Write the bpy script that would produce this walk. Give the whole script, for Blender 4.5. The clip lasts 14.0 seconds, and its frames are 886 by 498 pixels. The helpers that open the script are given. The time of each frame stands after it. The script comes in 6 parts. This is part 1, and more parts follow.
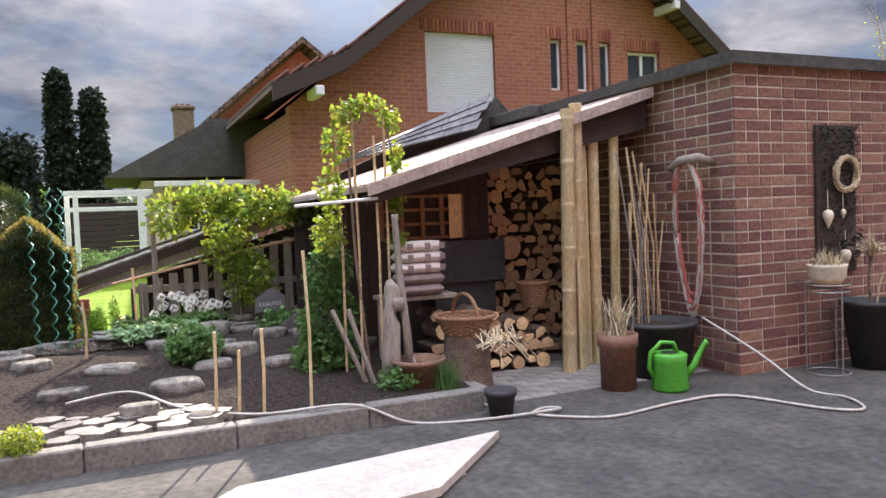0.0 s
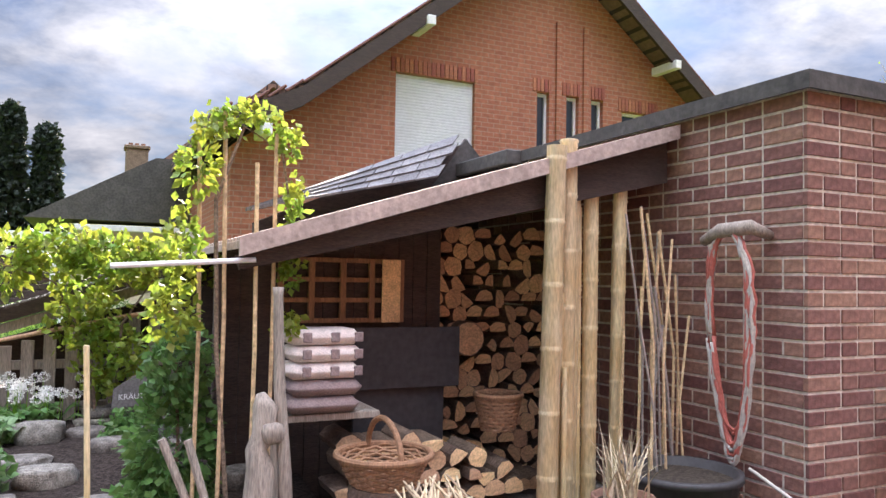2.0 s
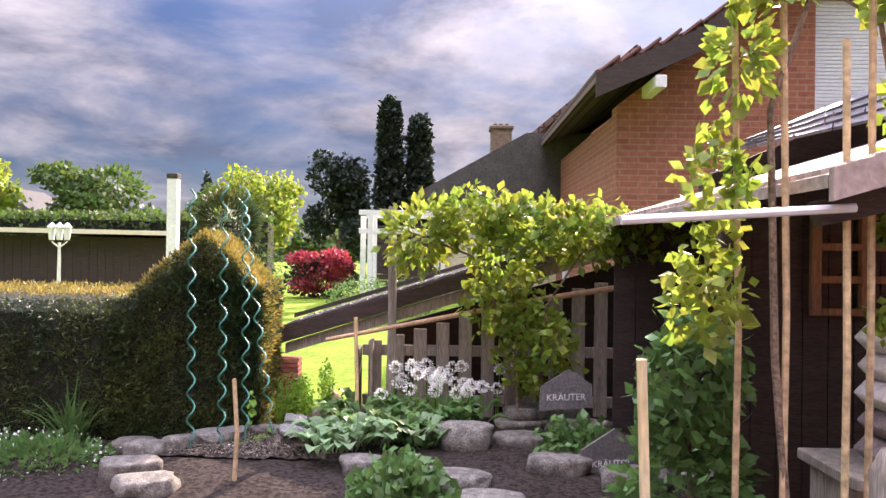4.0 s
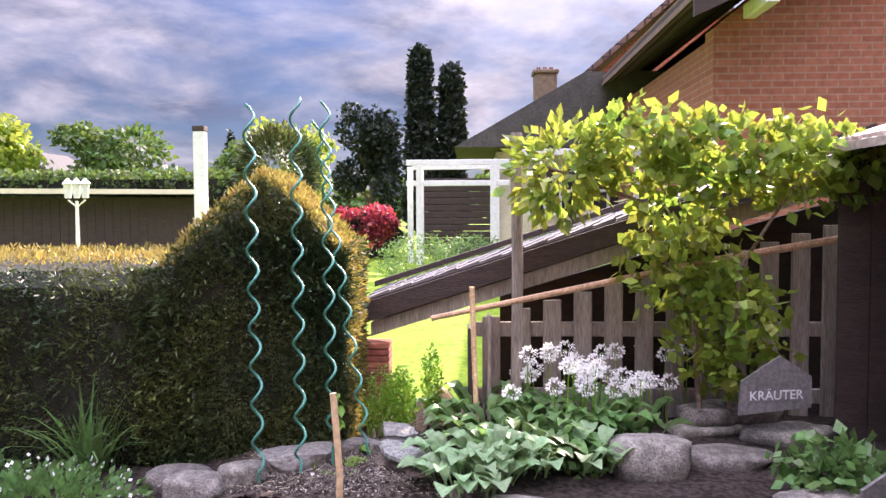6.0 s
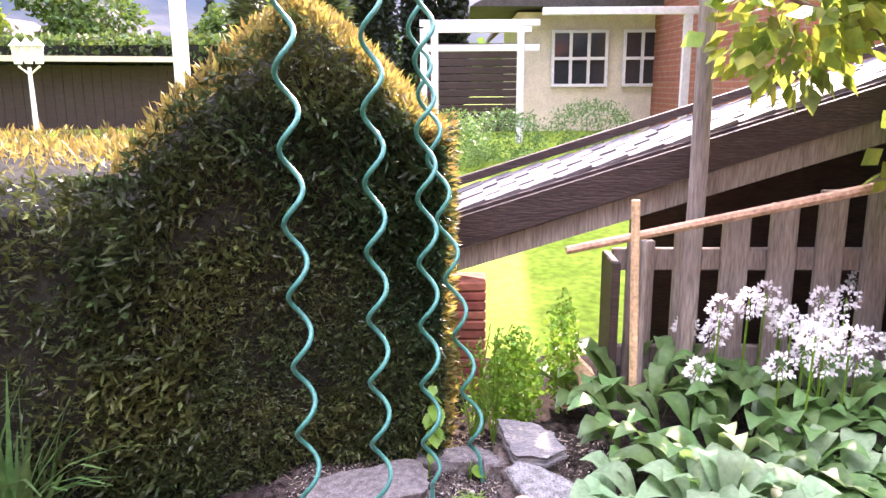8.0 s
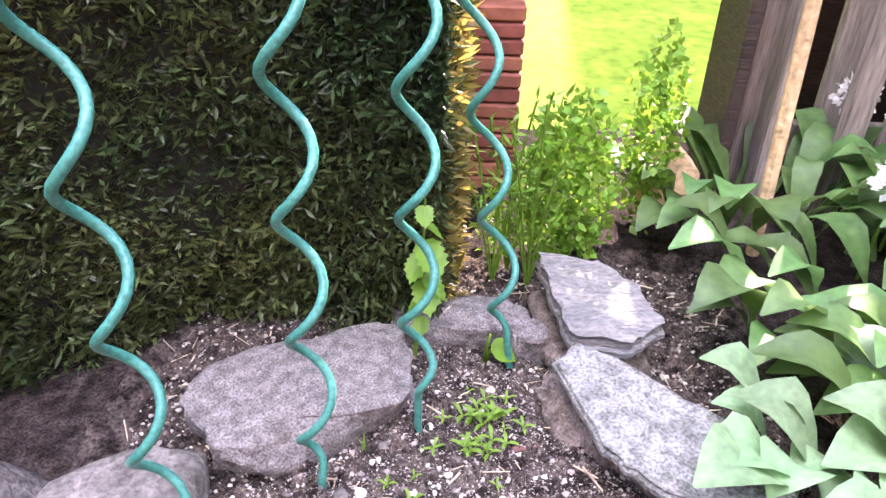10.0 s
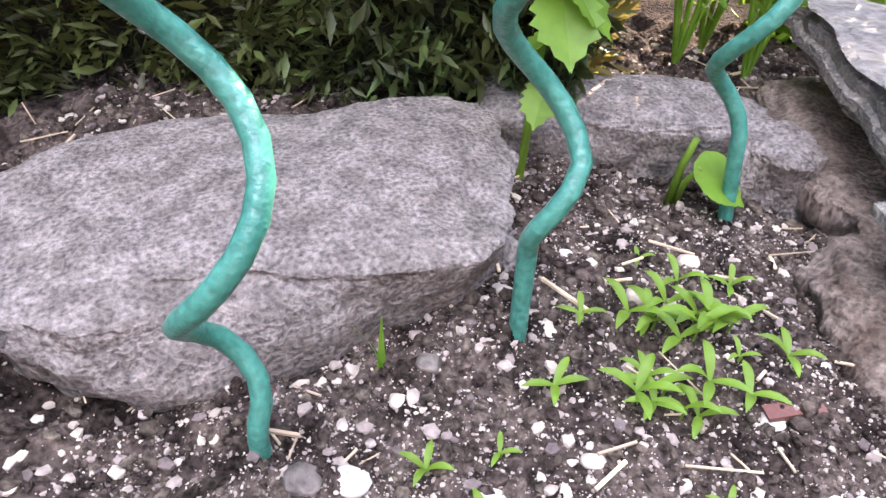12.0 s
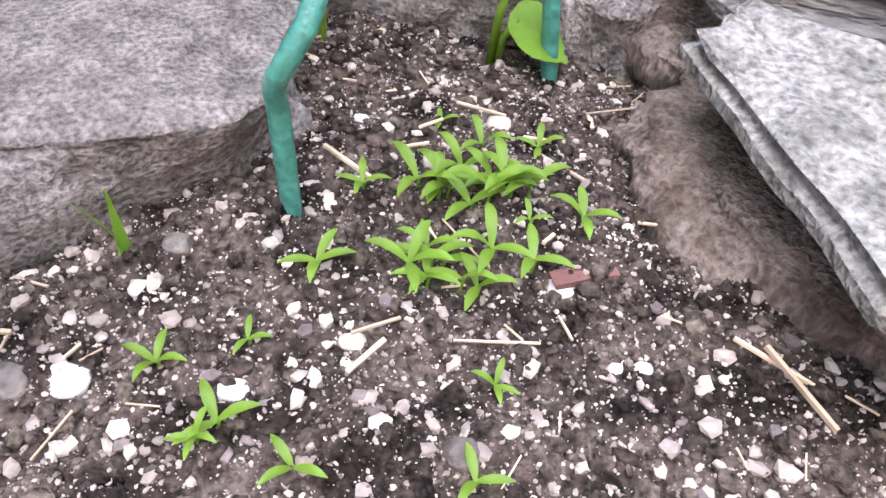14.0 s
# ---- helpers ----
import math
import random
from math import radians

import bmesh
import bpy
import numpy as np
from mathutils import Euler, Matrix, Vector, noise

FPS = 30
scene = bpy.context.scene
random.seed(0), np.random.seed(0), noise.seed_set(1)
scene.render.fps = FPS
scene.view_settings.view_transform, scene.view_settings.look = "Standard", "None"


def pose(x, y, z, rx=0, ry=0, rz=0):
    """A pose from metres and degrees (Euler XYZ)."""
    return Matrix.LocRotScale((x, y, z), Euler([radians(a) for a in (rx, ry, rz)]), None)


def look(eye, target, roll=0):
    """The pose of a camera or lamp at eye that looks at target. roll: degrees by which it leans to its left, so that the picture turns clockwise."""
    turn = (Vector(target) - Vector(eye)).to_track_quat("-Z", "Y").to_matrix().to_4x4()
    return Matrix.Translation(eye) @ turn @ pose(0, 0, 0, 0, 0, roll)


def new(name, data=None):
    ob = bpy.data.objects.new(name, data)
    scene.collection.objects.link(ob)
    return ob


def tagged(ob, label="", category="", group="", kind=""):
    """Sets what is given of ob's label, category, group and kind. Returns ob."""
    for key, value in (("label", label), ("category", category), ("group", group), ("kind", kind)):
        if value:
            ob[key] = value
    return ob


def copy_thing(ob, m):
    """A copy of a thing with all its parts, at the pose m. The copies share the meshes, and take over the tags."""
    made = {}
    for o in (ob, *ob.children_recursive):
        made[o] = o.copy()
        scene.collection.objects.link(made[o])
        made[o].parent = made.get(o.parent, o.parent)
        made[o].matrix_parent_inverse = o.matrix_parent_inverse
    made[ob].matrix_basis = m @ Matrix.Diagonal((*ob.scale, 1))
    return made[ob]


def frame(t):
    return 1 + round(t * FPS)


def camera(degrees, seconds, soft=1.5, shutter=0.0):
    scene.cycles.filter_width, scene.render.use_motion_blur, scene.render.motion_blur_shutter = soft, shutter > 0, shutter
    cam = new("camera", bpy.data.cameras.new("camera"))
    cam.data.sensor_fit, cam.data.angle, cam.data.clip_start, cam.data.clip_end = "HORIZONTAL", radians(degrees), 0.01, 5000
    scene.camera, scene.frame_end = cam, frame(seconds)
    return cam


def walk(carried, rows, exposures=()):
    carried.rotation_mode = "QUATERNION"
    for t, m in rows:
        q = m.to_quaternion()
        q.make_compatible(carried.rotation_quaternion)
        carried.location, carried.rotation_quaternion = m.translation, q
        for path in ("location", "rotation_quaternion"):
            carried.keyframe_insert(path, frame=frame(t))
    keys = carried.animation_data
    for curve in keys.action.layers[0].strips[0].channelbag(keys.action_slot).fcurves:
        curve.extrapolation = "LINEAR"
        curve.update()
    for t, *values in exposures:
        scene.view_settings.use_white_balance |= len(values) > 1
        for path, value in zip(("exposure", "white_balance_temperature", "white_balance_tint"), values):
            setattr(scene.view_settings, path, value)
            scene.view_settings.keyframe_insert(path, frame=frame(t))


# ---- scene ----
cam = camera(61.6, 14.0)
METRES, EYE, TILT, LEAN, TURN = 8.0, 1.29, -2.5, 2.3, 0.0
ROWS = [
    (0.0, 0.0, 0.0, 0.0, 0.0, 0.0, -0.0),
    (0.5, 0.0274, 0.0643, 0.0047, -13.3, 2.03, -2.38),
    (1.0, 0.0514, 0.1252, 0.0083, -15.77, 3.24, -3.31),
    (1.5, 0.0557, 0.1855, 0.0176, -11.0, 4.08, -3.79),
    (2.0, 0.0364, 0.2416, 0.0215, -1.72, 4.91, -3.17),
    (2.5, 0.0162, 0.292, 0.0245, 9.7, 6.61, -4.57),
    (3.0, -0.0107, 0.3271, 0.0219, 17.33, 5.43, -5.7),
    (3.5, -0.0459, 0.3627, 0.0183, 22.52, 3.39, -4.51),
    (6.0, -0.2078, 0.5096, 0.0084, 25.85, -1.56, -2.86),
    (6.5, -0.2408, 0.5481, 0.0063, 25.07, -3.26, -3.43),
    (7.0, -0.2683, 0.5768, 0.0108, 24.53, -5.53, -3.81),
    (7.5, -0.2952, 0.6029, 0.0063, 24.43, -8.41, -3.81),
    (8.0, -0.325, 0.631, 0.0062, 24.96, -11.17, -2.88),
    (8.5, -0.3543, 0.6588, -0.0017, 24.37, -17.7, -4.17),
    (9.0, -0.3644, 0.684, -0.0063, 22.62, -28.28, -4.56),
    (11.5, -0.3826, 0.77, -0.0626, 34.2, -34.43, -5.36),
    (12.0, -0.3909, 0.7739, -0.0727, 34.42, -39.68, -5.05),
    (12.5, -0.3899, 0.7771, -0.0773, 33.32, -44.24, -4.82),
    (13.0, -0.3854, 0.7792, -0.0785, 31.64, -46.54, -5.41),
    (13.5, -0.3844, 0.7806, -0.0778, 30.32, -46.91, -6.23),
    (14.0, -0.384, 0.7814, -0.0773, 29.06, -46.3, -6.86),
]
walk(cam, [(t, pose(0, 0, EYE, TILT, LEAN, TURN) @ pose(METRES * x, METRES * y, METRES * z, 90 + pitch, roll, yaw)) for t, x, y, z, yaw, pitch, roll in ROWS],
     exposures=[(0.0, 1.4, 7100, 14), (1.0, 1.95, 7000, 12), (1.5, 2.0, 6900, 12), (3.0, 1.6, 7300, 22), (6.0, 1.9, 6900, 31), (8.0, 2.4, 6900, 39), (8.5, 2.7, 7200, 40), (9.0, 2.65, 6700, 38), (11.5, 2.6, 7100, 27), (12.5, 2.4, 7100, 23), (14.0, 2.5, 7400, 22)])

# ---- light ----
SUN_AZ, SUN_EL = 0.0, 30.0          # degrees left of +y, above the horizon
world = bpy.data.worlds.new("sky")
scene.world = world
world.use_nodes = True
wn, wl = world.node_tree.nodes, world.node_tree.links
wn.clear()


def wnode(kind, **kw):
    n = wn.new(kind)
    for k, val in kw.items():
        n.inputs[k].default_value = val
    return n


out = wn.new("ShaderNodeOutputWorld")
bg = wn.new("ShaderNodeBackground")
sky = wn.new("ShaderNodeTexSky")
sky.sky_type, sky.sun_disc = "NISHITA", False
sky.sun_elevation, sky.sun_rotation = radians(SUN_EL), radians(SUN_AZ)
tc = wn.new("ShaderNodeTexCoord")
sep = wn.new("ShaderNodeSeparateXYZ")
wl.new(tc.outputs["Generated"], sep.inputs[0])
up = wn.new("ShaderNodeMath"); up.operation = "MAXIMUM"; up.inputs[1].default_value = 0.0
wl.new(sep.outputs["Z"], up.inputs[0])
add = wn.new("ShaderNodeMath"); add.operation = "ADD"; add.inputs[1].default_value = 0.22
wl.new(up.outputs[0], add.inputs[0])
comb = wn.new("ShaderNodeCombineXYZ")
for axis in ("X", "Y"):
    d = wn.new("ShaderNodeMath"); d.operation = "DIVIDE"
    wl.new(sep.outputs[axis], d.inputs[0]); wl.new(add.outputs[0], d.inputs[1]); wl.new(d.outputs[0], comb.inputs[axis])
n1 = wnode("ShaderNodeTexNoise", Scale=1.5, Detail=7.0, Roughness=0.56, Distortion=0.3)
n2 = wnode("ShaderNodeTexNoise", Scale=2.1, Detail=6.0, Roughness=0.6, Distortion=0.2)
shift = wn.new("ShaderNodeVectorMath"); shift.inputs[1].default_value = (3.1, 1.7, 0.4)
for n, v_ in ((n1, comb), (n2, shift)):
    wl.new(v_.outputs[0], n.inputs["Vector"])
wl.new(comb.outputs[0], shift.inputs[0])
cover = wn.new("ShaderNodeValToRGB")
cover.color_ramp.elements[0].position, cover.color_ramp.elements[1].position = 0.38, 0.60
tone = wn.new("ShaderNodeValToRGB")
tone.color_ramp.elements[0].position, tone.color_ramp.elements[1].position = 0.36, 0.64
tone.color_ramp.elements[0].color, tone.color_ramp.elements[1].color = (0.10, 0.13, 0.20, 1), (0.40, 0.42, 0.48, 1)
wl.new(n1.outputs[0], cover.inputs[0]); wl.new(n2.outputs[0], tone.inputs[0])
dim = wn.new("ShaderNodeMix"); dim.data_type = "RGBA"; dim.blend_type = "MULTIPLY"; dim.inputs[0].default_value = 1.0
wl.new(sky.outputs[0], dim.inputs[6]); dim.inputs[7].default_value = (0.017, 0.024, 0.037, 1)
mix = wn.new("ShaderNodeMix"); mix.data_type = "RGBA"
wl.new(cover.outputs[0], mix.inputs[0]); wl.new(dim.outputs[2], mix.inputs[6]); wl.new(tone.outputs[0], mix.inputs[7])
wl.new(mix.outputs[2], bg.inputs[0]); bg.inputs[1].default_value = 0.72
# an overcast sky is brighter towards the zenith
sq = wn.new("ShaderNodeMath"); sq.operation = "POWER"; sq.inputs[1].default_value = 3.0
wl.new(up.outputs[0], sq.inputs[0])
lift = wn.new("ShaderNodeMath"); lift.operation = "MULTIPLY_ADD"; lift.inputs[1].default_value = 11.0; lift.inputs[2].default_value = 0.50
wl.new(sq.outputs[0], lift.inputs[0]); wl.new(lift.outputs[0], bg.inputs[1])
wl.new(bg.outputs[0], out.inputs[0])
sun = new("sun", bpy.data.lights.new("sun", "SUN"))
sun.data.energy, sun.data.angle, sun.data.color = 4.6, radians(0.6), (1.0, 0.93, 0.82)
az, el = radians(SUN_AZ), radians(SUN_EL)
sun.matrix_world = look((math.sin(az) * math.cos(el) * 50, math.cos(az) * math.cos(el) * 50, math.sin(el) * 50), (0, 0, 0))


# ---- materials ----
def mat(name, color, rough=0.8, scale=8.0, var=0.35, bump=0.3, metal=0.0, other=None, rand=0.0, leaf=0.0, spec=0.4, stretch=(1, 1, 1), dist=0.01):
    """A surface with two scales of variation and fine relief. other: a second colour for the larger patches. leaf: light let through."""
    m = bpy.data.materials.new(name)
    m.use_nodes = True
    n, l = m.node_tree.nodes, m.node_tree.links
    b = n["Principled BSDF"]
    b.inputs["Roughness"].default_value, b.inputs["Metallic"].default_value = rough, metal
    b.inputs["Specular IOR Level"].default_value = spec
    t = n.new("ShaderNodeTexCoord"); mp = n.new("ShaderNodeMapping"); mp.inputs["Scale"].default_value = stretch
    l.new(t.outputs["Object"], mp.inputs[0])
    fine = n.new("ShaderNodeTexNoise"); fine.inputs["Scale"].default_value = scale * 6; fine.inputs["Detail"].default_value = 6
    wide = n.new("ShaderNodeTexNoise"); wide.inputs["Scale"].default_value = scale; wide.inputs["Detail"].default_value = 4
    for x in (fine, wide):
        l.new(mp.outputs[0], x.inputs["Vector"])
    r = n.new("ShaderNodeValToRGB"); r.color_ramp.elements[0].position, r.color_ramp.elements[1].position = 0.38, 0.62
    o = other or tuple(min(1, c * (1 + var)) for c in color)
    r.color_ramp.elements[0].color, r.color_ramp.elements[1].color = (*color, 1), (*o, 1)
    l.new(wide.outputs[0], r.inputs[0])
    hs = n.new("ShaderNodeHueSaturation")
    mr = n.new("ShaderNodeMapRange"); mr.inputs[3].default_value, mr.inputs[4].default_value = 1 - var, 1 + var
    mr.inputs[1].default_value, mr.inputs[2].default_value = 0.3, 0.7
    l.new(fine.outputs[0], mr.inputs[0])
    value = mr.outputs[0]
    if rand:
        src = n.new("ShaderNodeObjectInfo").outputs["Random"] if rand > 0 else n.new("ShaderNodeNewGeometry").outputs["Random Per Island"]
        rr = n.new("ShaderNodeMapRange"); rr.inputs[3].default_value, rr.inputs[4].default_value = 1 - abs(rand), 1 + abs(rand)
        l.new(src, rr.inputs[0])
        mu = n.new("ShaderNodeMath"); mu.operation = "MULTIPLY"
        l.new(mr.outputs[0], mu.inputs[0]); l.new(rr.outputs[0], mu.inputs[1]); value = mu.outputs[0]
        hr = n.new("ShaderNodeMapRange"); hr.inputs[3].default_value, hr.inputs[4].default_value = 0.5 - abs(rand) * 0.05, 0.5 + abs(rand) * 0.05
        l.new(src, hr.inputs[0]); l.new(hr.outputs[0], hs.inputs["Hue"])
    l.new(value, hs.inputs["Value"]); l.new(r.outputs[0], hs.inputs["Color"]); l.new(hs.outputs[0], b.inputs["Base Color"])
    if bump:
        bp = n.new("ShaderNodeBump"); bp.inputs["Strength"].default_value = bump; bp.inputs["Distance"].default_value = dist
        l.new(fine.outputs[0], bp.inputs["Height"]); l.new(bp.outputs[0], b.inputs["Normal"])
    if leaf:
        tr = n.new("ShaderNodeBsdfTranslucent"); mx = n.new("ShaderNodeMixShader"); mx.inputs[0].default_value = leaf
        br = n.new("ShaderNodeHueSaturation"); br.inputs["Value"].default_value = 1.7; br.inputs["Hue"].default_value = 0.485
        l.new(hs.outputs[0], br.inputs["Color"]); l.new(br.outputs[0], tr.inputs[0])
        l.new(b.outputs[0], mx.inputs[1]); l.new(tr.outputs[0], mx.inputs[2]); l.new(mx.outputs[0], n["Material Output"].inputs[0])
    return m


def brickwork(name, c1, c2, mortar, w, h, gap, bump=0.6):
    """Distant brickwork or tiling: courses in the object's x and z."""
    m = mat(name, c1, 0.85, 2.0, 0.2, 0)
    n, l = m.node_tree.nodes, m.node_tree.links
    t = n.new("ShaderNodeTexCoord"); s = n.new("ShaderNodeSeparateXYZ"); c = n.new("ShaderNodeCombineXYZ")
    l.new(t.outputs["Object"], s.inputs[0]); l.new(s.outputs["X"], c.inputs["X"]); l.new(s.outputs["Z"], c.inputs["Y"])
    b = n.new("ShaderNodeTexBrick")
    for k, x in (("Scale", 1.0), ("Brick Width", w), ("Row Height", h), ("Mortar Size", gap), ("Mortar Smooth", 0.2), ("Bias", -0.2)):
        b.inputs[k].default_value = x
    b.inputs["Color1"].default_value, b.inputs["Color2"].default_value, b.inputs["Mortar"].default_value = (*c1, 1), (*c2, 1), (*mortar, 1)
    l.new(c.outputs[0], b.inputs["Vector"])
    hs = next(x for x in n if x.type == "HUE_SAT")
    l.new(b.outputs["Color"], hs.inputs["Color"])
    bp = n.new("ShaderNodeBump"); bp.invert = True; bp.inputs["Strength"].default_value = bump; bp.inputs["Distance"].default_value = 0.01
    l.new(b.outputs["Fac"], bp.inputs["Height"]); l.new(bp.outputs[0], n["Principled BSDF"].inputs["Normal"])
    return m


